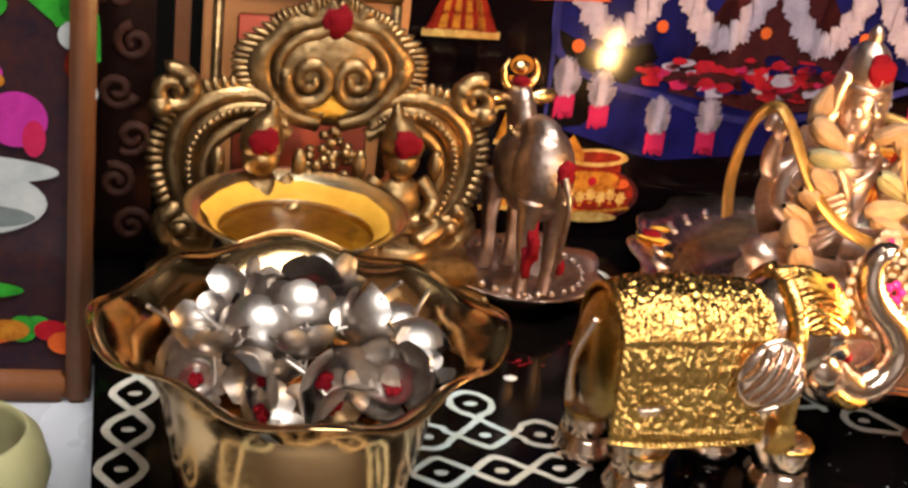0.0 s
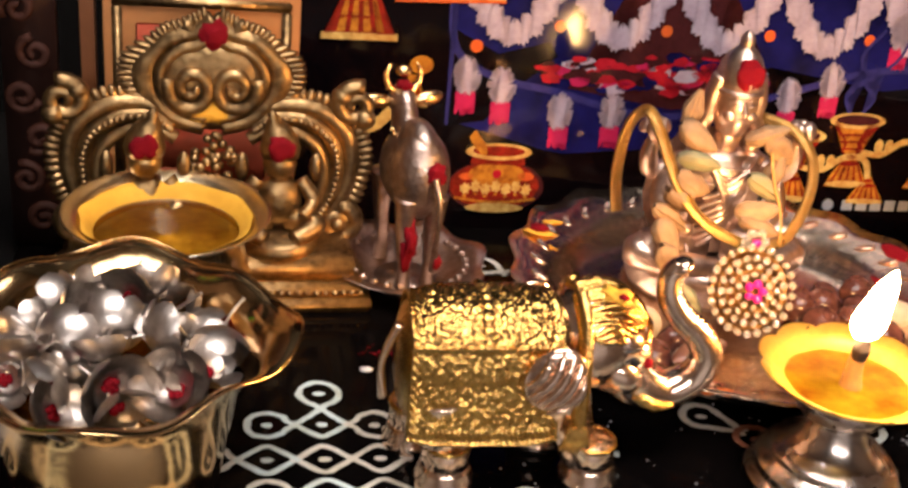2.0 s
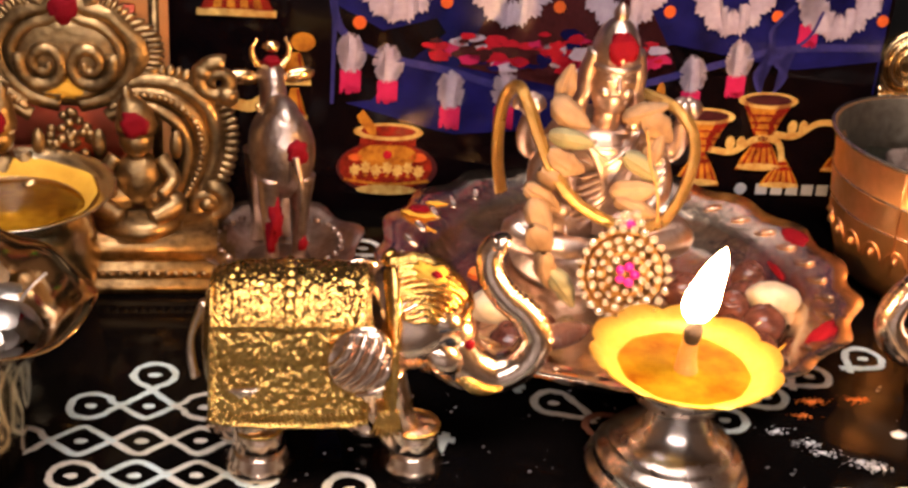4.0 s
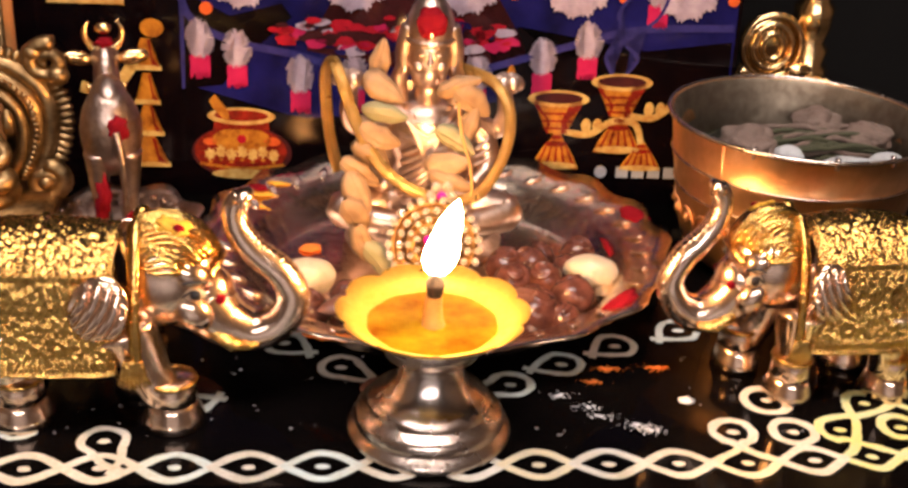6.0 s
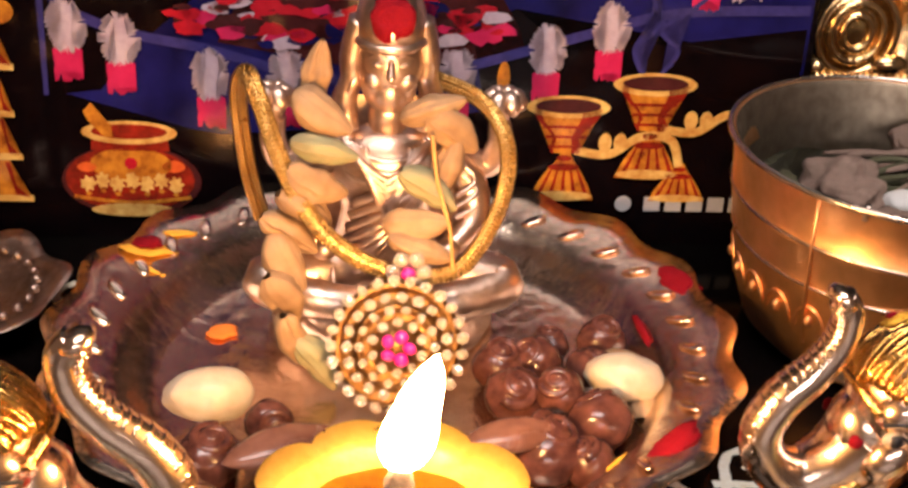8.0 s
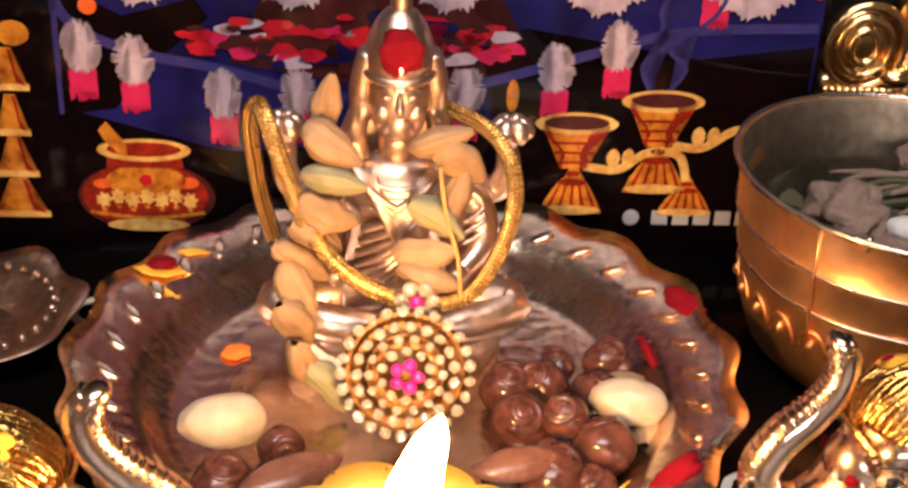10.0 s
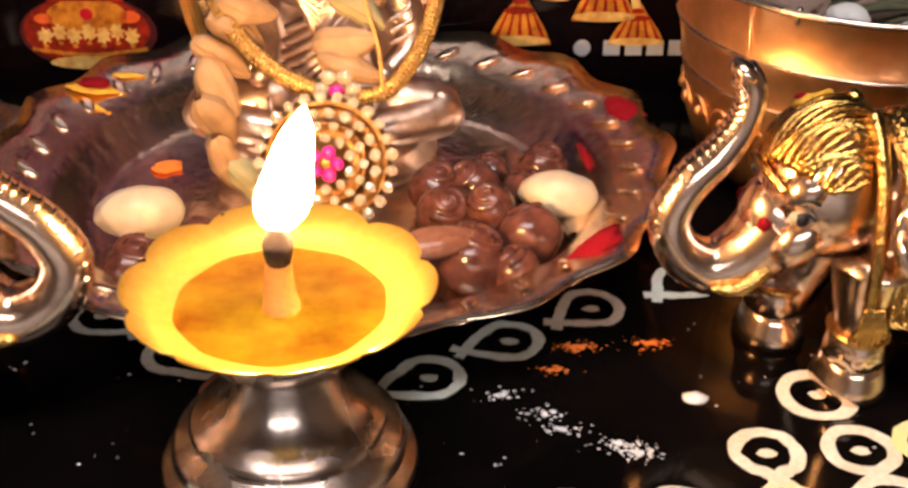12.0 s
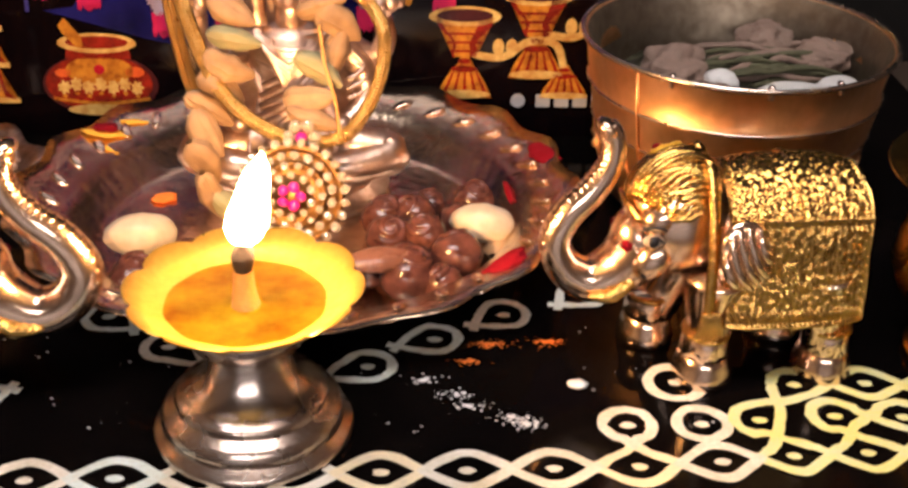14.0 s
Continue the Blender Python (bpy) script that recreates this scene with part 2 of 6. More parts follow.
def tube(bm, points, radii, n=10, mat=0, flat=1.0, closed=False):
    """A round (or flattened) rod along a line; radii: one number or one for each point."""
    pts = [Vector(p) for p in points]
    m = len(pts)
    if not isinstance(radii, (list, tuple)):
        radii = [radii] * m
    else:
        radii = [radii[min(int(i / (m - 1) * (len(radii) - 1)), len(radii) - 2)] * (1 - (i / (m - 1) * (len(radii) - 1)) % 1 if i < m - 1 else 0)
                 + radii[min(int(i / (m - 1) * (len(radii) - 1)) + 1, len(radii) - 1)] * ((i / (m - 1) * (len(radii) - 1)) % 1 if i < m - 1 else 1) for i in range(m)]
    side = None
    rows = []
    for i, p in enumerate(pts):
        t = (pts[(i + 1) % m if closed else min(i + 1, m - 1)] - pts[(i - 1) % m if closed else max(i - 1, 0)]).normalized()
        side = (side - side.dot(t) * t).normalized() if side else t.orthogonal().normalized()
        up = t.cross(side)
        rows.append([p + radii[i] * (math.cos(TAU * j / n) * side + flat * math.sin(TAU * j / n) * up) for j in range(n)])
    vs = grid(bm, rows, closed, True, mat)
    if not closed:
        bm.faces.new(vs[0][::-1]).material_index = mat
        bm.faces.new(vs[-1]).material_index = mat


def box(bm, lo, hi, bevel=0.0, mat=0):
    c, s = [(a + b) / 2 for a, b in zip(lo, hi)], [b - a for a, b in zip(lo, hi)]
    made = bmesh.ops.create_cube(bm, size=1.0)["verts"]
    for v in made:
        v.co = Vector((c[0] + v.co.x * s[0], c[1] + v.co.y * s[1], c[2] + v.co.z * s[2]))
    faces = {f for v in made for f in v.link_faces}
    for f in faces:
        f.material_index = mat
    if bevel:
        bmesh.ops.bevel(bm, geom=list({e for f in faces for e in f.edges}), offset=bevel, segments=2, affect="EDGES", material=mat)


def spiral(c, r0, r1, turns, start, axis_x, axis_z, n=28, hand=1):
    """Points of a scroll in the plane of two axes."""
    out = []
    for i in range(n + 1):
        t = i / n
        a = start + hand * turns * TAU * t
        r = r0 + (r1 - r0) * t
        out.append(Vector(c) + r * (math.cos(a) * Vector(axis_x) + math.sin(a) * Vector(axis_z)))
    return out

# ---- the room, closed round the altar ----
def slab(name, lo, hi, mat, label="", kind="structure"):
    bm = bmesh.new()
    box(bm, lo, hi)
    ob = part(name, bm, mat, None, label, False)
    return tagged(ob, kind=kind)


# floor coloured dark for shade; only the left piece keeps its pale marble
slab("floor", (-110, -150, -6), (130, 45, -1.6), DARKENED_FLOOR)
slab("marble_ledge", (-46, -8, -1.6), (-17.2, 18.6, -1.1), MARBLE)
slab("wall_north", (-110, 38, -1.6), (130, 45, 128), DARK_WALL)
slab("wall_south", (-110, -157, -1.6), (130, -150, 128), WALL)
slab("wall_west", (-117, -150, -1.6), (-110, 45, 128), WALL)
slab("wall_east", (130, -150, -1.6), (137, 45, 128), WALL)
slab("ceiling", (-117, -157, 130), (137, 45, 136), WALL)
lamp_box = thing("ceiling_light", at(2, -20, 129.4), "white rectangular ceiling light, switched on", "ceiling light")
bm = bmesh.new()
box(bm, (-47, -27, -0.6), (47, 27, 1), 0.3)
part("housing", bm, ASH, lamp_box)
bm = bmesh.new()
box(bm, (-45, -25, -0.8), (45, 25, -0.61))
part("diffuser", bm, LIGHT_PANEL, lamp_box)

tube_light = thing("tube_light", at(5, -148.2, 62), "long white tube light on the wall, switched on", "tube light")
bm = bmesh.new()
box(bm, (-60, -1.5, -3), (60, 1.2, 3), 0.4)
part("housing", bm, ASH, tube_light)
bm = bmesh.new()
tube(bm, [(-57, 1.9, 0), (-20, 1.9, 0), (20, 1.9, 0), (57, 1.9, 0)], 0.6, 12)
part("tube", bm, LIGHT_PANEL, tube_light)
# added near-black slab: its colour supplies the shade over the ground back here
slab("added_dark_slab", (-60, 18.6, -1.6), (-17.2, 38, -0.4), DARK_WALL)

# ---- the painted board with its kolam ----
board = thing("altar_board", at(0, 0, 0), "black lacquered wooden board painted with a white kolam", "board")
bm = bmesh.new()
box(bm, (-17.2, 6.55, -1.6), (31, 33, 0), 0.12)
part("panel", bm, LACQUER, board, smooth=False)


def ribbon(bm, line, width, lift, wob, mat=0):
    """A brushed line lying flat, a little uneven in width."""
    rows = [[], []]
    for i, p in enumerate(line):
        t = (line[min(i + 1, len(line) - 1)] - line[max(i - 1, 0)]).normalized()
        side = Vector((-t.y, t.x, 0))
        w = width * (1 + 0.3 * noise.noise(Vector((i * 0.15, wob, 3))))
        drift = 0.03 * noise.noise(Vector((i * 0.3, wob, 8)))
        for row, k in zip(rows, (-0.5, 0.5)):
            row.append(p + side * (k * w + drift) + Vector((0, 0, lift + 0.012 * i / len(line))))
    grid(bm, rows, mat=mat)


LAYER = itertools.count()


def kolam_cell(name, c, neighbours, mat, base=0.62, width=0.28, tail=0.14):
    """The looped line round one dot: between neighbours it crosses over itself half-way."""
    bm = bmesh.new()
    wob = random.uniform(0, 90)
    centre = Vector((c[0], c[1], 0))
    arms = sorted((math.atan2(n[1] - c[1], n[0] - c[0]), math.dist(n, c) / 2) for n in neighbours)
    if not arms:
        ring = [centre + base * (1 + 0.08 * noise.noise(Vector((math.cos(TAU * i / 40), math.sin(TAU * i / 40), wob)))) * Vector((math.cos(TAU * i / 40), math.sin(TAU * i / 40), 0)) for i in range(42)]
        ribbon(bm, ring, width, 0.014 + 0.004 * (next(LAYER) % 8), wob)
    for k, (a, far) in enumerate(arms):
        b, end = arms[(k + 1) % len(arms)]
        gap = (b - a) % TAU or TAU
        start = centre + far * Vector((math.cos(a), math.sin(a), 0))
        stop = centre + end * Vector((math.cos(b), math.sin(b), 0))
        into = Vector((math.cos(a + math.pi - 0.72), math.sin(a + math.pi - 0.72), 0))
        out = Vector((math.cos(b + 0.72), math.sin(b + 0.72), 0)) * -1
        if gap < 3.9:
            reach = base / 0.5 if gap > 2.4 else 0.55
            p1, p2 = start + into * reach, stop + out * reach
            curve = [start - into * tail]
            for i in range(19):
                t = i / 18
                curve.append((1 - t) ** 3 * start + 3 * t * (1 - t) ** 2 * p1 + 3 * t * t * (1 - t) * p2 + t**3 * stop)
            ribbon(bm, curve + [stop - out * tail], width, 0.014 + 0.004 * (next(LAYER) % 8), wob + k)
            continue
        n = max(1, round(gap / 0.8) - 1)
        pts = [start - into * tail, start + into * 0.28]
        for i in range(n):
            q = a + gap * (i + 1) / (n + 1)
            pts.append(centre + base * (1 + random.uniform(-0.04, 0.04)) * Vector((math.cos(q), math.sin(q), 0)))
        pts += [stop + out * 0.28, stop - out * tail]
        ribbon(bm, smooth_line(pts, 10), width, 0.014 + 0.004 * (next(LAYER) % 8), wob + k)
    dot = [bm.verts.new((c[0] + 0.19 * math.cos(TAU * i / 10) * random.uniform(0.8, 1.2), c[1] + 0.13 * math.sin(TAU * i / 10), 0.012)) for i in range(10)]
    bm.faces.new(dot)
    part(name, bm, mat, board, smooth=False)


def kolam(cells, join=2.6, extra=(), **kw):
    for c in cells:
        kolam_cell("kolam_line", c, [n for n in list(cells) + list(extra) if n != c and math.dist(n, c) < join], random.choice((CHALK, CHALK, BLUE_CHALK, CREAM_CHALK)), **kw)


random.seed(4)
front = [(-16.64 + 1.96 * i, 6.95 + 0.055 * i) for i in range(18)]
kolam(front, 2.1, extra=[(16.64, 9.42), (18.6, 8.05)], base=0.6)
kolam([(-16.7 + 0.2 * i, 9.7 + 1.8 * i) for i in range(7)], 1.9, base=0.58, width=0.22)
rows_left = [(-6.78, 14.2), (-8.42, 12.55), (-6.8, 12.55), (-5.2, 12.5)]
kolam(rows_left, 1.67, base=0.62, width=0.2)
kolam([(-10.1, 10.85), (-8.46, 10.85), (-6.82, 10.85), (-5.2, 10.85)], 1.67, extra=[(-3.6, 10.8)], base=0.62, width=0.2)
kolam([(-8.46, 9.3), (-6.82, 9.3), (-5.2, 9.3), (-3.6, 9.3)], 1.67, base=0.58, width=0.2)
# the worked corner, crossing downwards to the border row
corner = [(16.64, 9.42), (18.63, 8.05), (20.35, 8.25), (22.1, 8.35), (24.0, 8.4), (19.85, 9.6), (21.1, 11.05), (21.75, 9.75), (23.4, 9.7), (22.9, 11.1), (24.8, 10.9)]
links = {0: [front[-1]], 1: [front[-1], 2], 2: [1, 3, 5], 3: [2, 4, 7], 4: [3, 8], 5: [2, 6], 6: [5, 9], 7: [3, 8], 8: [7, 4], 9: [6, 10], 10: [9]}
for k, near in links.items():
    kolam_cell("kolam_line", corner[k], [corner[n] if isinstance(n, int) else n for n in near], CHALK if k < 2 else YELLOW_PAINT, base=0.6)
kolam_cell("kolam_line", (18.1, 11.15), [], CHALK, 0.68)
kolam_cell("kolam_line", (18.43, 9.45), [], CHALK, 0.6)
for c, way in (((5.25, 12.75), (7.2, 11.2)), ((10.4, 11.85), (8.3, 10.9)), ((12.1, 13.1), (10.2, 12.4)), ((14.0, 14.3), (12.4, 13.2)), ((6.6, 11.5), (8.2, 10.4)), ((3.4, 14.2), (5.0, 13.0)), ((-1.1, 8.65), (-0.1, 6.1)), ((16.3, 15.4), (14.8, 14.2)), ((-0.15, 22.8), (1.4, 21.8)), ((0.8, 10.4), (2.6, 11.4))):
    kolam_cell("kolam_line", c, [way], RED_PAINT if c == (6.6, 11.5) else random.choice((CHALK, BLUE_CHALK)), 0.62, 0.24, 0.3)


def sprinkle(name, spots, mat, label, n=60, spread=0.9, size=0.1, seed=1):
    """Powder fallen on the board: many small uneven heaps."""
    rng = random.Random(seed)
    bm = bmesh.new()
    for x, y, k in spots:
        for i in range(int(n * k)):
            d = abs(rng.gauss(0, spread * 0.45))
            a = rng.uniform(0, TAU)
            s = size * rng.uniform(0.2, 1.1) * (1.3 - min(d / spread, 1))
            blob(bm, (x + 1.6 * d * math.cos(a), y + 0.7 * d * math.sin(a), 0.0), (s * 1.3, s, s * 0.35), sub=1)
    ob = part(name, bm, mat)
    return tagged(ob, label, "powder", kind="stuff")


sprinkle("ash_powder", [(13.9, 9.75, 0.5), (14.2, 9.5, 0.8), (12.6, 10.7, 0.4), (11.8, 11.3, 0.3), (12.9, 10.2, 0.3)], ASH, "spilled white ash powder on the black board", 120, 0.5, 0.045)
sprinkle("orange_powder", [(13.5, 12.9, 1), (15.1, 13.0, 0.8), (12.9, 12.1, 0.4)], ORANGE, "orange powder specks spilled on the black board", 110, 0.45, 0.05, 2)
sprinkle("white_grain", [(15.65, 11.1, 0.06), (-5.2, 15.6, 0.1)], ASH, "single white grains on the black board", 30, 0.2, 0.25, 3)
sprinkle("red_powder", [(-4.6, 16.6, 0.6), (-2.2, 17.6, 0.3)], KUMKUM, "faint red powder on the black board", 40, 1.2, 0.06, 4)
rng = random.Random(31)
sprinkle("dust_speck", [(rng.uniform(-3, 19), rng.uniform(8.5, 13.5), 0.12) for _ in range(45)], ASH, "tiny white dust specks scattered on the black board", 22, 1.1, 0.028, 9)

# ---- the oil lamp ----
lamp = thing("oil_lamp", at(7.82, 9.35, 0), "small brass oil lamp with a petal cup, burning", "oil lamp")
bm = bmesh.new()
lathe(bm, [(0.01, 0), (2.2, 0), (2.3, 0.08), (2.32, 0.2), (2.27, 0.32), (2.08, 0.4), (2.05, 0.46), (2.12, 0.54), (2.08, 0.74), (1.98, 0.88), (1.76, 0.97), (1.72, 1.02), (1.77, 1.1), (1.7, 1.2), (1.46, 1.3), (1.16, 1.55), (0.98, 1.85), (0.86, 2.2), (0.8, 2.45), (0.84, 2.52), (1.16, 2.56), (1.3, 2.66), (1.38, 2.9), (1.5, 3.2), (1.4, 3.27), (0.01, 3.27)], 64)
part("stand", bm, STEEL, lamp, "silvery brass stand with a ringed foot")
bm = bmesh.new()


def petals(a, k):
    lobe = abs(math.cos(a * 5))
    w = (0, 0, 0.2, 0.6, 1.0)[k]
    return 1 + 0.075 * w * (lobe**0.5 - 0.6), 0.1 * w * (lobe - 0.5)


shell(bm, [(0.01, 3.24), (1.0, 3.26), (1.7, 3.4), (2.2, 3.62), (2.58, 3.92)], 100, petals, 0.07)
cup_part = part("petal_cup", bm, GILT_CUP, lamp, "thin brass cup with ten rounded petals")
bm = bmesh.new()
lathe(bm, [(0.01, 3.5), (1.0, 3.5), (1.86, 3.51)], 48)
part("oil", bm, OIL, cup_part, "yellow lamp oil")
bm = bmesh.new()
tube(bm, smooth_line([(0.02, -0.12, 3.45), (0.0, -0.1, 3.9), (0.02, -0.08, 4.5)]), [0.34, 0.26, 0.2], 14)
stem_part = part("wick_stem", bm, COTTON, lamp, "oily cotton wick stem")
bm = bmesh.new()
tube(bm, smooth_line([(0.02, -0.12, 4.4), (0.03, -0.14, 4.75), (0.07, -0.16, 5.25)]), [0.2, 0.27, 0.09], 12)
part("wick", bm, WICK, stem_part, "charred black wick")
bm = bmesh.new()
rows = []
for i in range(25):
    t = i / 24
    r = 1.05 * (t**0.45) * (1 - t) ** 0.9 * (1 + 0.08 * math.sin(9 * t)) + 0.002
    rows.append([(0.06 + 0.5 * t**1.3 + r * math.cos(TAU * j / 20), 0.02 + r * math.sin(TAU * j / 20), 4.95 + 2.2 * t) for j in range(20)])
grid(bm, rows, False, True)
part("flame", bm, FLAME, lamp, "bright yellow-white flame leaning to one side")


# ---- the gilt elephants ----
def emboss(x, s):
    """Relief of the saddle cloth: staggered scrolls with seeds between them."""
    v = Vector((x * 1.3, s * 1.3, 0.3))
    u, w = (x + 0.16 * noise.noise(v)) / 0.29, (s + 0.16 * noise.noise(v + Vector((5, 0, 0)))) / 0.27
    column = math.floor(u)
    w += 0.5 * (column % 2)
    du, dw = u - column - 0.5, w - math.floor(w) - 0.5
    r, a = math.hypot(du, dw), math.atan2(dw, du)
    hand = 1 if (column + math.floor(w)) % 2 else -1
    curl = max(0.0, math.cos(hand * a * 2 + 13 * r))
    return 0.05 * curl ** 1.5 + 0.04 * max(0.0, 1 - 6 * r) + 0.05 * noise.noise(v * 4) + 0.03 * noise.noise(Vector((x * 3, s * 16, 2)))


def elephant_figure(m):
    """Facing +x: a body with trunk and legs, dressed in its gilt trappings."""
    top = thing("elephant_figurine", m, "gilt and silver elephant figurine with raised trunk and embossed saddle cloth", "figurine", "pair of elephants")
    bm = bmesh.new()
    blob(bm, (-0.4, 0, 3.6), (2.45, 1.6, 1.9), sub=3)
    blob(bm, (2.5, 0, 4.3), (1.6, 1.3, 1.65), Euler((0, 0.5, 0)), 3)
    blob(bm, (3.45, 0, 3.5), (0.95, 0.85, 1.1), Euler((0, 0.7, 0)), 3)
    for s in (-1, 1):
        # brow and cheek swellings
        blob(bm, (3.3, 0.72 * s, 4.6), (0.62, 0.5, 0.45), Euler((0, 0.5, 0)), 3)
        blob(bm, (3.35, 0.78 * s, 3.45), (0.7, 0.42, 0.5), Euler((0, 0.7, 0)), 3)
        for x, lean in ((1.5, 1.25 if s < 0 else 0.1), (-1.75, 0.3 if s < 0 else -0.4)):
            leg = smooth_line([(x, 0.9 * s, 3.0), (x + lean * 0.5, 0.98 * s, 1.6), (x + lean, 1.0 * s, 0.5)], 6)
            tube(bm, leg, [1.0, 0.64, 0.58], 14)
            lathe(bm, [(0.6, 1.45), (0.66, 1.38), (0.68, 1.1), (0.72, 0.8), (0.68, 0.74)], 18, None, 0, (x + lean, 1.0 * s, 0))
            lathe(bm, [(0.69, 0.8), (0.74, 0.6), (0.84, 0.35), (0.9, 0.15), (0.85, 0), (0.01, 0)], 18, None, 0, (x + lean, 1.0 * s, 0))
            ring = bmesh.new()
            tube(ring, [Vector((x + lean + 0.66 * math.cos(TAU * i / 16), s + 0.66 * math.sin(TAU * i / 16), 1.4)) for i in range(16)], 0.08, 6, closed=True)
            part("anklet", ring, GOLD_CLOTH, top, "gilt anklet")
            for k in (-1, 0, 1):
                blob(bm, (x + lean + 0.7 * math.cos(-1.57 + 0.6 * k), s + 0.7 * math.sin(-1.57 + 0.6 * k), 0.2), (0.22, 0.18, 0.2), None, 2)
    body = part("body", bm, SILVER, top)
    bm = bmesh.new()
    tr = smooth_line([(3.5, 0, 3.4), (4.15, 0, 2.75), (5.0, 0, 2.45), (5.75, 0, 2.85), (6.05, 0, 3.6), (5.7, 0, 4.35), (5.05, 0, 4.95), (4.6, 0, 5.6), (4.5, 0, 6.25), (4.75, 0, 6.62)], 8)
    for i, p in enumerate(tr):
        p.y += -0.15 * i / len(tr)
    tube(bm, tr, [0.95, 0.76, 0.6, 0.52, 0.48, 0.45, 0.41, 0.37, 0.32, 0.3], 16)
    blob(bm, tr[-1], (0.36, 0.4, 0.22), Euler((0, -0.5, 0)), 2)
    trunk = part("trunk", bm, SILVER, top)
    bm = bmesh.new()
    for i in range(24):
        p, q = tr[24 + i * 2], tr[25 + i * 2]
        t = (q - p).normalized()
        out = Vector((t.z, 0, -t.x))
        rr = 0.49 - 0.17 * i / 24
        tube(bm, [p + out * rr * (0.99 - 0.34 * w * w) + Vector((0, rr * 0.72 * w, 0)) for w in (-1, -0.5, 0, 0.5, 1)], 0.05, 6)
    tagged(part("trunk_ridge", bm, SILVER, trunk), kind="stuff")
    bm = bmesh.new()
    blob(bm, (4.5, 0, 2.35), (0.85, 0.5, 0.3), Euler((0, 0.15, 0)), 2)
    part("lower_lip", bm, GOLD_CLOTH, top, "gilt lower lip")
    for s in (-1, 1):
        bm = bmesh.new()
        tube(bm, smooth_line([(3.9, 0.6 * s, 2.75), (4.5, 0.72 * s, 2.35), (5.15, 0.62 * s, 2.3)]), [0.22, 0.2, 0.06], 8)
        part("tusk", bm, GOLD_CLOTH, top, "gilt tusk")
        # folded ear, a ribbed silver fan
        lean = Euler((0.12 * s, 0.5, 0.2 * s))
        bm = bmesh.new()
        blob(bm, (1.1, 1.93 * s, 4.05), (0.8, 0.2, 1.0), lean, 3)
        for k in range(5):
            off = -0.56 + 0.28 * k
            high = 0.86 * math.sqrt(1 - (off / 0.72) ** 2)
            rib = [Vector((off + 0.16 * (1 - q * q), 0.2 * s * (1 - 0.5 * q * q), high * q)) for q in (-1, -0.6, -0.2, 0.2, 0.6, 1)]
            turned = lean.to_matrix()
            tube(bm, smooth_line([Vector((1.1, 1.95 * s, 4.05)) + turned @ q for q in rib]), [0.07, 0.14, 0.16, 0.14, 0.07], 9)
        part("ear", bm, SILVER, top, "ribbed silver ear")
        bm = bmesh.new()
        blob(bm, (3.5, 1.06 * s, 4.1), (0.34, 0.13, 0.17), None, 2)
        eye = part("eye", bm, BEAN, top, "painted white eye")
        bm = bmesh.new()
        blob(bm, (3.54, 1.18 * s, 4.1), (0.16, 0.06, 0.14), None, 2)
        part("pupil", bm, BLACK_PAINT, eye)
        bm = bmesh.new()
        tube(bm, smooth_line([(3.2, 1.2 * s, 4.44), (3.5, 1.17 * s, 4.52), (3.85, 1.0 * s, 4.4)]), 0.04, 6)
        tube(bm, smooth_line([(3.24, 1.17 * s, 4.08), (3.5, 1.19 * s, 4.25), (3.76, 1.06 * s, 4.1)]), 0.035, 6)
        part("eye_liner", bm, BLACK_PAINT, eye)
        # tasselled neck band
        bm = bmesh.new()
        tube(bm, smooth_line([(1.9, 0.4 * s, 5.85), (1.95, 1.2 * s, 5.2), (1.95, 1.66 * s, 4.0), (1.95, 1.8 * s, 2.7), (1.9, 1.75 * s, 2.1)]), 0.26, 8, 0, 0.6)
        band_part = part("neck_band", bm, GOLD_CLOTH, top, "gilt tasselled neck band")
        bm = bmesh.new()
        for k in range(7):
            q = k / 6
            tube(bm, smooth_line([(1.72 + 0.07 * k, 1.95 * s, 2.5), (1.62 + 0.1 * k, 2.0 * s, 2.1), (1.5 + 0.14 * k, 1.9 * s, 1.75 - 0.15 * math.sin(math.pi * q))]), [0.06, 0.08, 0.05], 6)
        tagged(part("fringe", bm, GOLD_CLOTH, band_part), kind="stuff")
        bm = bmesh.new()
        blob(bm, (4.12, 0.62 * s, 3.72), (0.16, 0.12, 0.16), None, 2, 0, 0.4, 5)
        part("red_mark", bm, KUMKUM, top, "dab of red powder")
    # saddle cloth, an embossed cover with a rolled hem
    rows = []
    nx, ns = 150, 200
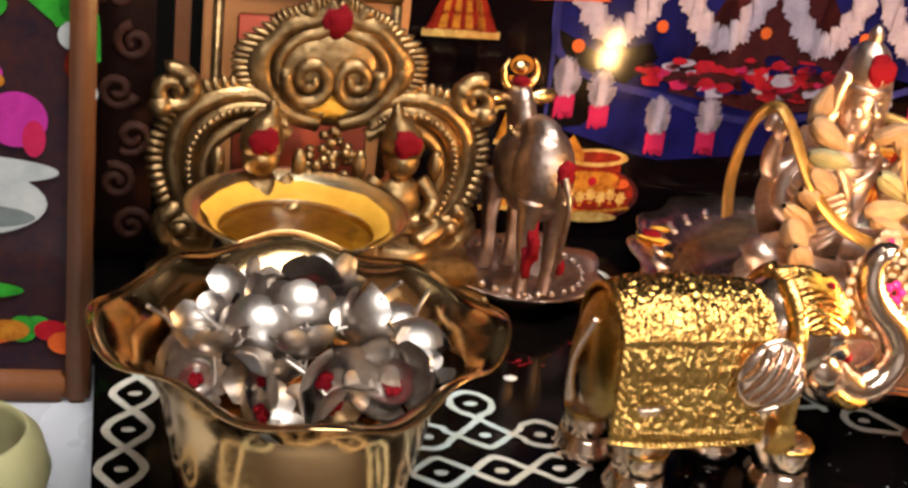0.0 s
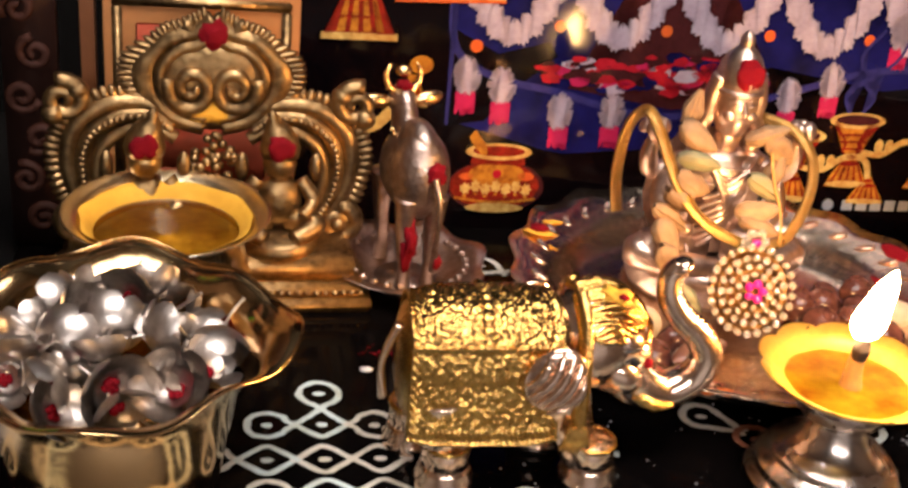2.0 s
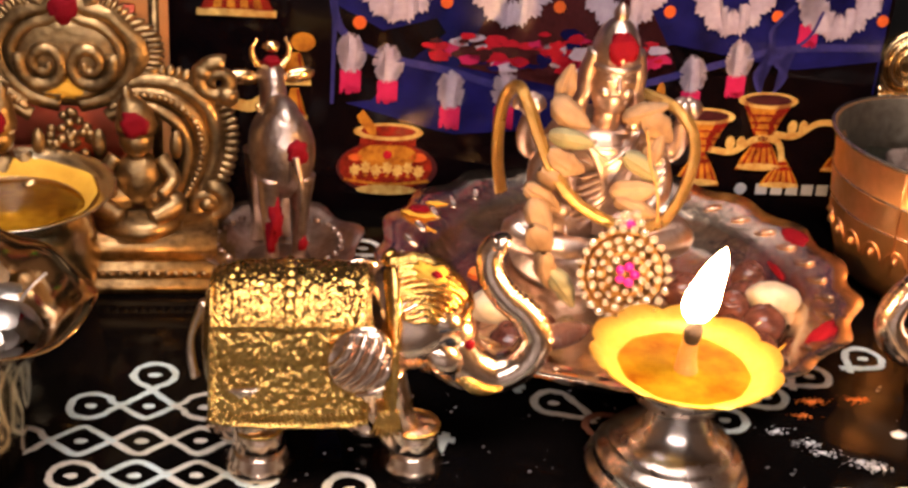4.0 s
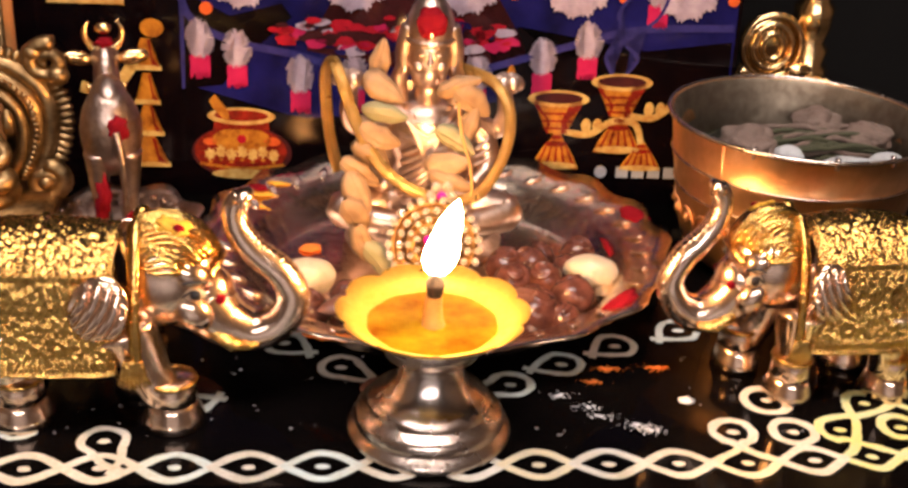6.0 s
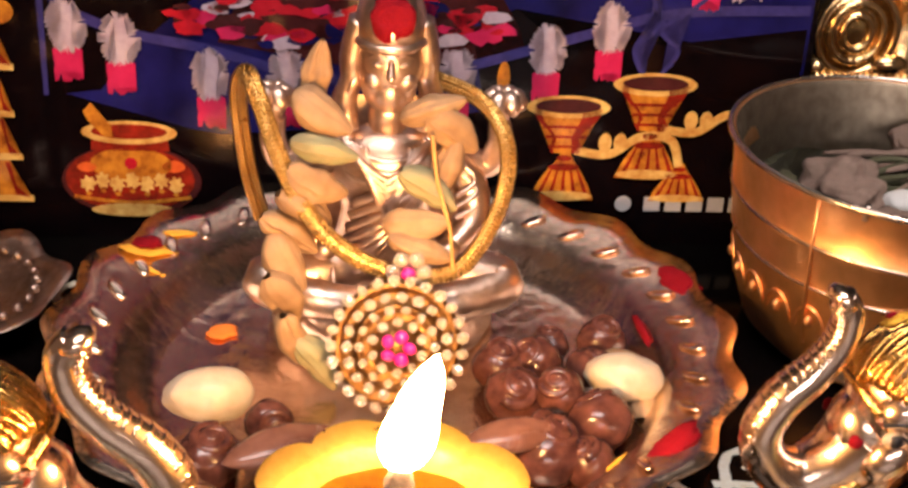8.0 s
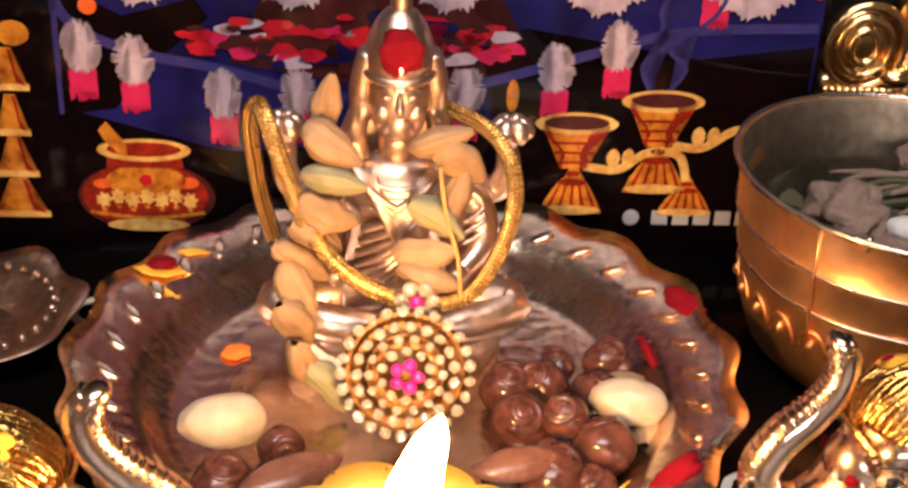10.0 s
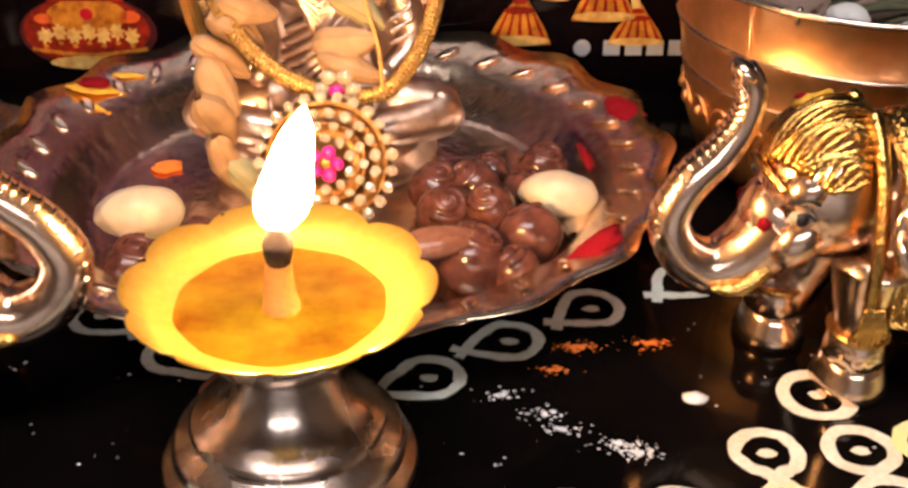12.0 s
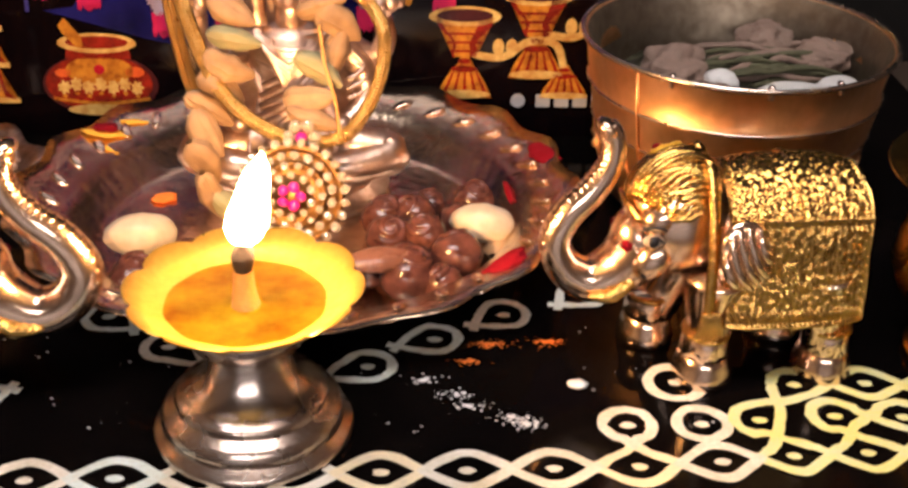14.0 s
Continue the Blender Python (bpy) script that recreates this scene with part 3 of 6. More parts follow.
    for i in range(nx + 1):
        x = -2.75 + 4.2 * i / nx
        bulge = 1 - 0.2 * ((x + 0.55) / 2.3) ** 4
        row = []
        for j in range(ns + 1):
            s = -1 + 2 * j / ns
            a = s * math.pi / 2
            if abs(s) < 0.62:
                b = s / 0.62 * math.pi / 2
                y, z = 1.72 * math.sin(b) * bulge, 3.7 + 1.95 * max(0.0, math.cos(b)) ** 0.8 * bulge
            else:
                k = (abs(s) - 0.62) / 0.38
                y, z = math.copysign(1.72 * bulge + 0.22 * k, s), 3.7 - 1.75 * k
            near = min(i, nx - i, j, ns - j)
            h = 0.12 if near in (1, 2) else 0.02 if near == 3 else (0.1 * (0.5 + 0.5 * math.sin(i * 1.2 + j * 1.2)) if near in (4, 5, 6, 7, 8) else 0.04 if near == 9 else emboss(x, s * 3.2))
            if abs(j - 56) < 2 or abs(j - 144) < 2:
                h = 0.15 + 0.03 * math.sin(i * 1.1)
            elif abs(i - 74) < 5 and 56 < j < 144:
                h = 0.08 + 0.08 * max(0.0, math.sin(j * 0.9)) * (1 - abs(i - 74) / 5)
            n = Vector((0, math.sin(a), math.cos(a)))
            row.append(Vector((x + (0.06 * noise.noise(Vector((x, s * 4, 1)))), y, z)) + n * h)
        rows.append(row)
    bm = bmesh.new()
    grid(bm, rows)
    # the back of the cloth folds over the rump
    blob(bm, (-2.55, 0, 3.6), (0.45, 1.5, 1.75), None, 3)
    part("saddle_cloth", bm, GOLD_CLOTH, top, "gilt saddle cloth embossed with scrolls")
    # strands of the gilt cap, over the crown of the head
    bm = bmesh.new()
    turn = Matrix.Rotation(0.5, 3, "Y")
    for f in range(35):
        psi = 1.22 * (f / 17 - 1)
        line = []
        for k in range(17):
            phi = -0.95 + (1.7 - 0.25 * abs(psi)) * k / 16
            sway = psi + 0.06 * math.sin(4 * phi + f)
            line.append(Vector((2.5, 0, 4.3)) + turn @ Vector((1.63 * math.sin(phi) * math.cos(sway), 1.34 * math.sin(sway), 1.69 * math.cos(phi) * math.cos(sway))))
        tube(bm, line, 0.062 + 0.014 * (f % 3), 6)
    tube(bm, smooth_line([(3.9, -0.85, 4.55), (4.1, -0.4, 4.75), (4.15, 0, 4.8), (4.1, 0.4, 4.75), (3.9, 0.85, 4.55)]), 0.1, 7)
    tagged(part("head_cap", bm, GOLD_CLOTH, top), "gilt cap of combed strands", kind="stuff")
    bm = bmesh.new()
    blob(bm, (2.95, -0.5, 5.84), (0.42, 0.28, 0.1), Euler((0.4, 0.3, 0)), 3, 0, 0.9, 2)
    part("turmeric_mark", bm, TURMERIC, top, "dab of yellow turmeric")
    bm = bmesh.new()
    blob(bm, (3.1, -0.62, 5.84), (0.16, 0.12, 0.08), Euler((0.4, 0.3, 0)), 2, 0, 0.5, 3)
    part("red_mark", bm, KUMKUM, top, "dab of red powder")
    bm = bmesh.new()
    tube(bm, smooth_line([(-2.9, 0, 4.6), (-3.3, 0.1, 3.4), (-3.2, 0.1, 2.2)]), [0.16, 0.12, 0.14], 8)
    part("tail", bm, SILVER, top)
    return top


elephant = elephant_figure(at(-2.1, 10.7, 0, 0))
twin = copy_thing(elephant, at(20.05, 12.6, 0, 180 + 5, 0.97))
twin.scale = (0.865 * 0.97, 0.97, 0.97)

# ---- the silver plate and what lies in it ----
plate = thing("silver_plate", at(8.2, 18.5, 0), "scalloped silver plate dabbed with red and yellow powder", "plate")


def scallop(a, k):
    w = (0, 0, 0, 0, 0.3, 1.0, 1.0)[k]
    return 1 + 0.02 * w * math.cos(a * 18), 0.05 * w * math.cos(a * 18)


bm = bmesh.new()
shell(bm, [(0.01, 0.3), (5.6, 0.3), (6.0, 0.45), (6.4, 1.1), (6.7, 1.45), (7.6, 1.75), (8.1, 1.95)], 216, scallop, 0.08)
part("dish", bm, PLATE, plate)
bm = bmesh.new()
lathe(bm, [(4.3, 0.31), (4.5, 0.02), (4.4, 0.0), (4.2, 0.3)], 64)
part("foot_ring", bm, SILVER, plate)
bm = bmesh.new()
for i in range(72):
    a = TAU * i / 72
    r = 7.35 + 0.28 * math.cos(i * math.pi)
    blob(bm, (r * math.cos(a), r * math.sin(a), 1.72 + 0.1 * (r - 7.35)), (0.4, 0.17, 0.045), Euler((0, -0.3, a + 0.7 * (-1) ** i)), 2)
tagged(part("embossed_rim", bm, SILVER, plate), kind="stuff")


def smear(parent, spots, mat, name, label="", seed=0):
    """Powder patted on to a surface: (centre, size, turn)."""
    for k, (c, r, e) in enumerate(spots):
        bm = bmesh.new()
        blob(bm, c, r, Euler(e), 3, 0, 0.4, seed + k)
        part(name, bm, mat, parent, label)


smear(plate, [((-6.3, 3.9, 1.74), (0.8, 0.5, 0.04), (0, 0.25, 0.6)), ((-5.6, 4.8, 1.72), (0.5, 0.26, 0.03), (0, 0.2, 0.6)), ((-6.1, 3.2, 1.5), (0.3, 0.4, 0.04), (0, 0.5, 0.4))], TURMERIC, "turmeric_mark", "dab of yellow turmeric")
smear(plate, [((-6.35, 3.9, 1.88), (0.42, 0.3, 0.12), (0, 0.2, 0.6))], KUMKUM, "red_mark")
smear(plate, [((7.4, 2.3, 1.82), (0.4, 0.7, 0.1), (0, -0.2, 0.4))], KUMKUM, "red_mark")
smear(plate, [((5.7, -4.5, 1.72), (0.9, 0.3, 0.1), (0, -0.3, -0.9 + 1.57))], KUMKUM, "red_mark")
smear(plate, [((6.3, 1.0, 1.05), (0.12, 0.75, 0.3), (0, -0.5, 0.1))], KUMKUM, "red_mark")
smear(plate, [((6.15, 2.2, 0.62), (0.32, 0.3, 0.2), (0, -0.3, 0.3))], KUMKUM, "red_mark")
smear(plate, [((5.85, 2.0, 0.5), (0.2, 0.2, 0.12), (0, 0, 0.3)), ((4.9, -4.1, 0.9), (0.55, 0.25, 0.1), (0.4, 0, 0.7))], TURMERIC, "turmeric_mark")
smear(plate, [((-4.3, 1.9, 0.42), (0.4, 0.32, 0.05), (0, 0, 0.4)), ((-3.6, -6.6, 1.65), (0.55, 0.22, 0.06), (0.2, 0, -0.4)), ((-2.9, -6.9, 1.7), (0.3, 0.15, 0.06), (0.2, 0, -0.4))], ORANGE, "orange_mark")


# ---- the seated idol ----
def idol_mesh():
    """Slots: silver, red, rosy."""
    bm = bmesh.new()
    lathe(bm, [(0.01, 0), (2.5, 0), (2.6, 0.25), (2.2, 0.5), (2.3, 0.8), (2.5, 1.1), (2.1, 1.3), (0.01, 1.35)], 40, lambda a, k: (1 + (0.05 * math.cos(a * 14) if 3 < k < 6 else 0), 0))
    for s in (-1, 1):
        tube(bm, smooth_line([(0.5 * s, -0.2, 1.75), (1.7 * s, -0.75, 1.75), (2.55 * s, -0.9, 1.6), (1.5 * s, -1.6, 1.5), (0.1 * s, -1.75, 1.45)]), [0.75, 0.72, 0.66, 0.5, 0.35], 14)
        for k in range(5):
            tube(bm, smooth_line([((1.0 + 0.32 * k) * s, -1.55 + 0.1 * k, 1.2), ((1.15 + 0.34 * k) * s, -1.4 + 0.05 * k, 1.95), ((1.2 + 0.34 * k) * s, -0.6, 2.3)]), 0.08, 6)
        tube(bm, smooth_line([(1.25 * s, 0, 4.75), (1.85 * s, -0.1, 4.0), (1.95 * s, -0.5, 3.2), (1.45 * s, -1.15, 2.75)]), [0.42, 0.4, 0.36, 0.28], 12)
        blob(bm, (1.35 * s, -1.3, 2.75), (0.3, 0.35, 0.28), None, 2)
        tube(bm, smooth_line([(1.2 * s, 0.2, 4.8), (2.2 * s, 0.25, 4.3), (2.5 * s, 0.1, 4.9), (2.45 * s, 0, 5.6)]), [0.38, 0.34, 0.3, 0.24], 12)
        blob(bm, (2.45 * s, -0.05, 5.85), (0.26, 0.22, 0.34), None, 2)
        for k in range(6):
            a = TAU * k / 6
            blob(bm, (2.5 * s + 0.3 * math.cos(a), -0.05 + 0.3 * math.sin(a), 6.15), (0.22, 0.22, 0.32), Euler((0.5 * math.sin(a), -0.5 * math.cos(a), 0)), 2)
        blob(bm, (0.95 * s, 0, 4.95), (0.45, 0.5, 0.42), None, 2)
        tube(bm, smooth_line([(0.82 * s, -0.1, 8.0), (1.02 * s, 0, 7.0), (0.98 * s, 0.05, 6.0), (0.85 * s, -0.1, 5.3)]), [0.34, 0.36, 0.3, 0.25], 10)
        blob(bm, (0.95 * s, -0.1, 6.35), (0.2, 0.22, 0.28), None, 2)
        blob(bm, (0.33 * s, -0.87, 7.1), (0.2, 0.09, 0.08), None, 2)
        tube(bm, smooth_line([(0.12 * s, -0.93, 7.3), (0.34 * s, -0.93, 7.4), (0.58 * s, -0.8, 7.28)]), 0.045, 6)
        blob(bm, (0.42 * s, -0.72, 6.62), (0.3, 0.22, 0.26), None, 2)
    lathe(bm, [(0.01, 1.6), (1.25, 1.6), (1.15, 2.4), (1.0, 3.2), (1.18, 4.0), (1.35, 4.6), (1.1, 5.1), (0.5, 5.4), (0.01, 5.45)], 28, lambda a, k: (1 - 0.32 * abs(math.sin(a)), 0))
    for k in range(7):
        y = -0.92
        tube(bm, smooth_line([(0.95 - 0.1 * k, y + 0.2, 5.0 - 0.32 * k), (0.2 - 0.1 * k, y - 0.16, 4.3 - 0.34 * k), (-0.75 - 0.05 * k, y + 0.12, 3.7 - 0.33 * k)]), 0.13, 7)
    for s in (-1, 1):
        for k in range(6):
            tube(bm, smooth_line([(s * (1.0 - 0.1 * k), -0.5 - 0.04 * k, 5.3 - 0.03 * k), (s * (0.6 - 0.07 * k), -0.95 - 0.03 * k, 4.85 - 0.14 * k), (-0.12 * s, -1.08 - 0.02 * k, 4.35 - 0.2 * k)]), [0.07, 0.11, 0.08], 7)
        for k in range(5):
            tube(bm, smooth_line([(s * 1.55, -0.35, 4.7 - 0.3 * k), (s * (1.95 + 0.05 * k), -0.55, 4.25 - 0.3 * k), (s * 1.5, -0.85, 3.95 - 0.3 * k)]), 0.07, 6)
    for k in range(3):
        tube(bm, [Vector((0.75 * math.cos(a) * (1 + 0.15 * k), -0.25 - 0.68 * math.sin(a), 5.15 - 0.32 * k - 0.28 * math.sin(a))) for a in (math.pi * i / 12 for i in range(13))], 0.08, 6)
    lathe(bm, [(0.42, 5.2), (0.44, 5.9), (0.4, 6.0)], 16)
    blob(bm, (0, -0.12, 6.95), (0.92, 0.86, 1.08), None, 3)
    blob(bm, (0, -0.42, 6.35), (0.5, 0.48, 0.42), None, 2)
    tube(bm, smooth_line([(0, -0.9, 7.25), (0, -1.08, 6.85), (0, -1.06, 6.78)]), [0.07, 0.14, 0.1], 8)
    blob(bm, (0, -0.88, 6.52), (0.22, 0.1, 0.07), None, 2)
    tube(bm, [Vector((0.9 * math.cos(a), -0.12 + 0.9 * math.sin(a), 7.55)) for a in (TAU * i / 24 for i in range(24))], 0.13, 8, closed=True)
    lathe(bm, [(0.92, 7.55), (0.96, 8.0), (0.86, 8.4), (0.68, 8.8), (0.44, 9.05), (0.26, 9.14), (0.28, 9.25), (0.3, 9.4), (0.18, 9.6), (0.01, 9.72)], 28, lambda a, k: (1 + 0.03 * math.cos(a * 12), 0), 0, (0, -0.1, 0))
    blob(bm, (0.0, -0.86, 8.3), (0.6, 0.2, 0.6), Euler((-0.2, 0, 0)), 3, 1, 0.3, 4)
    # the tall back plate
    rows = []
    for i in range(13):
        t = i / 12
        w = 2.1 * math.sin(math.pi * (0.25 + 0.6 * t))
        rows.append([(w * (j / 8 - 1), 1.1 + 0.15 * abs(j / 8 - 1), 1.3 + 4.4 * t) for j in range(17)])
    grid(bm, rows)
    # a small head, set high on the neck
    for v in bm.verts:
        if v.co.z > 6.0 and abs(v.co.x) < 1.5:
            f = min(1.0, (v.co.z - 6.0) / 0.4)
            v.co.x *= 1 - 0.22 * f
            v.co.z += f * 0.26 * max(0.0, 8.6 - v.co.z) / 2.6
    return bm


solid("seated_idol", idol_mesh(), [SATIN, KUMKUM], at(7.95, 21.2, 0.38, 0, 0.92) @ Matrix.Diagonal((1.2, 1.1, 1.1, 1)), "small seated silver idol with a red forehead mark", "idol")


def pod_mesh(seed):
    bm = bmesh.new()
    rows = []
    rng = random.Random(seed)
    bend = rng.uniform(-0.15, 0.15)
    for i in range(13):
        t = i / 12
        r = (0.44 * max(0.0, math.sin(math.pi * (0.03 + 0.94 * t**0.85))) ** 0.6 * (1 - 0.3 * t)) * (1 + 0.2 * noise.noise(Vector((t * 4, seed * 3.1, 0.5))))
        rows.append([(-0.8 + 1.6 * t, r * (1 + 0.15 * math.cos(3 * a) + 0.12 * math.cos(9 * a + 2 * t) + 0.2 * noise.noise(Vector((t * 6, math.cos(a) * 2, math.sin(a) * 2 + seed)))) * math.cos(a) + bend * math.sin(math.pi * t), r * 0.92 * (1 + 0.1 * math.cos(3 * a)) * math.sin(a)) for a in (TAU * j / 36 for j in range(36))])
    grid(bm, rows, False, True)
    return bm


pods = [part("cardamom_pod", pod_mesh(k), (POD, POD, POD_GREEN)[k]) for k in range(3)]
for p in pods:
    tagged(p, "dry pale cardamom pod tucked against the idol", "cardamom pod", "cardamom pods")
# place, turn in the upright plane, tilt towards the eye
POD_SPOTS = [(6.25, 20.6, 7.4, 80, 2), (6.4, 20.0, 6.65, -32, 0), (6.45, 19.7, 5.85, -10, 1), (6.3, 19.5, 5.15, -30, 0), (6.0, 19.5, 4.4, -40, 1), (5.65, 19.4, 3.8, -35, 0), (5.6, 19.1, 3.2, -60, 1),
             (8.95, 20.1, 6.75, 22, 0), (9.4, 19.9, 6.25, -40, 1), (9.3, 19.7, 5.55, 70, 0), (8.85, 19.2, 5.1, -35, 2), (8.6, 18.9, 4.4, 12, 1), (8.7, 18.7, 3.85, -20, 0),
             (5.5, 18.6, 2.5, -65, 1), (5.75, 18.0, 1.75, -75, 0), (6.3, 17.8, 1.2, -55, 2)]
for k, (x, y, z, turn, kind) in enumerate(POD_SPOTS):
    m = at(x, y, z, 0, 1.0) @ Euler((0, radians(-turn), 0)).to_matrix().to_4x4() @ Euler((k * 1.3, 0, 0.25 * math.sin(k * 5))).to_matrix().to_4x4()
    if k < 3:
        pods[k].matrix_world = m
    else:
        copy_thing(pods[kind], m)
for x, y, turn, s in ((14.2, 16.9, 60, 1.0), (13.6, 18.6, 20, 0.9), (5.6, 15.1, 15, 0.9)):
    copy_thing(pods[0], at(x, y, 0.75, turn, s))


# ---- the braided gold band round the idol, with its jewel ----
band = thing("gold_necklace", at(0, 0, 0), "braided gold necklace with jewelled clasp looped round the idol", "necklace")
loop = smooth_line([(8.1, 18.4, 3.3), (7.1, 18.6, 3.7), (6.3, 18.9, 4.3), (5.7, 19.3, 5.15), (5.3, 19.7, 6.0), (4.98, 20.1, 6.8), (4.66, 20.7, 7.3), (4.38, 21.4, 6.65), (4.37, 22.0, 5.4), (4.5, 22.4, 3.95), (4.8, 22.6, 2.5)], 14)
arc = smooth_line([(8.3, 18.35, 3.2), (9.5, 18.5, 3.35), (10.1, 18.8, 3.9), (10.54, 19.2, 4.7), (10.73, 19.6, 5.6), (10.58, 20.1, 6.3), (10.0, 20.8, 6.8), (8.8, 21.8, 6.95)], 14)


def braid(line, wide):
    """A flat band covered with rows of slanting woven links."""
    even, carry = [], 0.0
    for p, q in zip(line, line[1:]):
        d = (q - p).length
        while carry < d:
            even.append(p.lerp(q, carry / d))
            carry += 0.105
        carry -= d
    rows, links = [], bmesh.new()
    for i, p in enumerate(even):
        t = (even[min(i + 1, len(even) - 1)] - even[max(i - 1, 0)]).normalized()
        side = t.cross(Vector((0.1, -1, 0.35))).normalized()
        up = side.cross(t)
        rows.append([p + side * wide * a + up * h for a, h in ((-1, 0), (-0.8, 0.045), (0.8, 0.045), (1, 0), (0.8, -0.045), (-0.8, -0.045))])
        for face in (-1, 1):
            for k in range(4):
                slant = (t + side * (0.9 if k % 2 else -0.9)).normalized()
                turn = Matrix((slant, up.cross(slant), up)).transposed().to_euler()
                blob(links, p + side * wide * (-0.75 + 0.5 * k) + up * 0.05 * face, (0.085, 0.034, 0.034), turn, 1)
    bm = bmesh.new()
    grid(bm, rows, False, True)
    core = part("band", bm, GOLD_BAND, band)
    tagged(part("woven_link", links, GOLD_BAND, core), kind="stuff")


braid(loop, 0.22)
braid(arc, 0.2)
bm = bmesh.new()
tube(bm, smooth_line([(8.9, 19.4, 6.4), (9.05, 19.0, 5.4), (9.35, 18.6, 4.4), (9.45, 18.4, 3.4)]), 0.05, 6)
solid("cotton_thread", bm, COTTON, at(0, 0, 0), "pale cotton thread hanging over the idol", "thread")
for k in range(7):
    a = TAU * k / 6
    bm = bmesh.new()
    blob(bm, (8.4 + 0.36 * math.cos(a), 18.1, 3.55 + 0.36 * math.sin(a)) if k < 6 else (8.4, 17.9, 2.85), (0.19, 0.15, 0.19), None, 2)
    part("clasp_stone", bm, CRYSTAL, band, "clear clasp stone")
bm = bmesh.new()
blob(bm, (8.4, 18.0, 3.55), (0.18, 0.15, 0.18), None, 2)
part("ruby", bm, RUBY, band, "red centre stone")

brooch = thing("crystal_brooch", at(8.15, 17.2, 2.15, 0, 1.0, -22), "round gold brooch of clear crystals with pink centre stones", "brooch")
bm = bmesh.new()
lathe(bm, [(0.01, -0.2), (1.45, -0.2), (1.5, -0.1), (1.32, -0.02), (1.28, -0.1), (1.0, -0.06), (0.96, 0.06), (0.86, 0.08), (0.82, 0.02), (0.5, 0.06), (0.46, 0.16), (0.01, 0.18)], 40)
mount = part("mount", bm, ANTIQUE, brooch)
mount.rotation_euler = (radians(90), 0, 0)


def stones(n, r, size, mat, depth):
    for k in range(n):
        a = TAU * (k + 0.5 * (n % 3)) / n
        bm = bmesh.new()
        blob(bm, (r * math.cos(a), depth, r * math.sin(a)), (size, size * 0.8, size), Euler((k, k * 1.7, 0)), 1 if mat is CRYSTAL else 2)
        ob = part("crystal" if mat is CRYSTAL else "pink_stone", bm, mat, mount, smooth=mat is RUBY)
        ob.matrix_parent_inverse = pose(0, 0, 0, 90).inverted()


for n, r, size, mat, depth in ((25, 1.5, 0.165, CRYSTAL, -0.16), (19, 1.14, 0.155, CRYSTAL, -0.24), (14, 0.86, 0.13, CRYSTAL, -0.28), (10, 0.58, 0.14, CRYSTAL, -0.34), (5, 0.27, 0.17, RUBY, -0.45)):
    stones(n, r, size, mat, depth)

# ---- shells and seeds in the plate ----


def snail(seed):
    bm = bmesh.new()
    blob(bm, (0, 0, 0), (0.98, 0.92, 0.86), None, 3, 0, 0.1, seed)
    pts = spiral((0.1, 0, 0.5), 0.62, 0.06, 1.9, 0.4, (1, 0, 0), (0, 1, 0), 40)
    for i, p in enumerate(pts):
        p.z += 0.09 + 0.26 * i / 40
    tube(bm, pts, [0.17, 0.15, 0.12, 0.08], 10)
    return bm


snails = [tagged(part("brown_shell", snail(k), SHELL), "glossy brown snail shell lying in the silver plate", "shell", "brown shells") for k in range(2)]
SNAIL_SPOTS = [(12.75, 15.9, 1.15, 20, -40, 1.05), (11.4, 14.9, 1.1, 80, 20, 1.0), (10.9, 16.8, 1.2, 200, -30, 1.05), (11.6, 18.3, 1.15, 120, -35, 1.0), (12.9, 18.0, 1.1, 300, -20, 0.9), (13.4, 19.3, 1.1, 40, 15, 0.85), (10.3, 15.2, 1.0, 10, 30, 0.8), (4.1, 14.8, 1.0, 60, 10, 1.0), (5.3, 16.2, 0.9, 10, 70, 0.8), (11.9, 16.6, 1.5, 160, -25, 0.9), (12.3, 14.7, 0.95, 250, 25, 0.9), (10.7, 18.2, 1.1, 30, 10, 0.9), (12.1, 19.2, 1.05, 80, -10, 0.8)]
for k, (x, y, z, rz, tilt, s) in enumerate(SNAIL_SPOTS):
    m = at(x, y, z - 0.2, rz, s * (0.88 if k % 3 else 0.78), tilt)
    if k < 2:
        snails[k].matrix_world = m
    else:
        copy_thing(snails[k % 2], m)
bm = bmesh.new()
blob(bm, (0, 0, 0), (1.05, 0.68, 0.56), None, 4, 0, 0.1, 3)
for v in bm.verts:
    v.co.y *= 1 + 0.22 * v.co.x
    slit = math.exp(-((v.co.y / 0.1) ** 2)) * (v.co.z < 0)
    v.co.z = v.co.z * (1 - 0.3 * slit)
bean = solid("white_shell", bm, BEAN, at(13.5, 17.2, 1.3, -12, 0.88, 20), "smooth cream-white cowrie shell in the silver plate", "shell", "white shells")
copy_thing(bean, at(3.9, 16.6, 1.2, 10, 1.08, 30))
bm = bmesh.new()
rows = []
for i in range(15):
    t = i / 14
    r = 0.55 * math.sin(math.pi * t) ** 0.7 + 0.01
    rows.append([(-1.3 + 2.6 * t, r * math.cos(a), 0.6 * r * math.sin(a)) for a in (TAU * j / 14 for j in range(14))])
grid(bm, rows, False, True)
spoon = solid("brown_pod", bm, HUSK, at(5.6, 14.6, 1.3, 28), "pointed glossy brown pod lying in the plate", "pod", "brown pods")
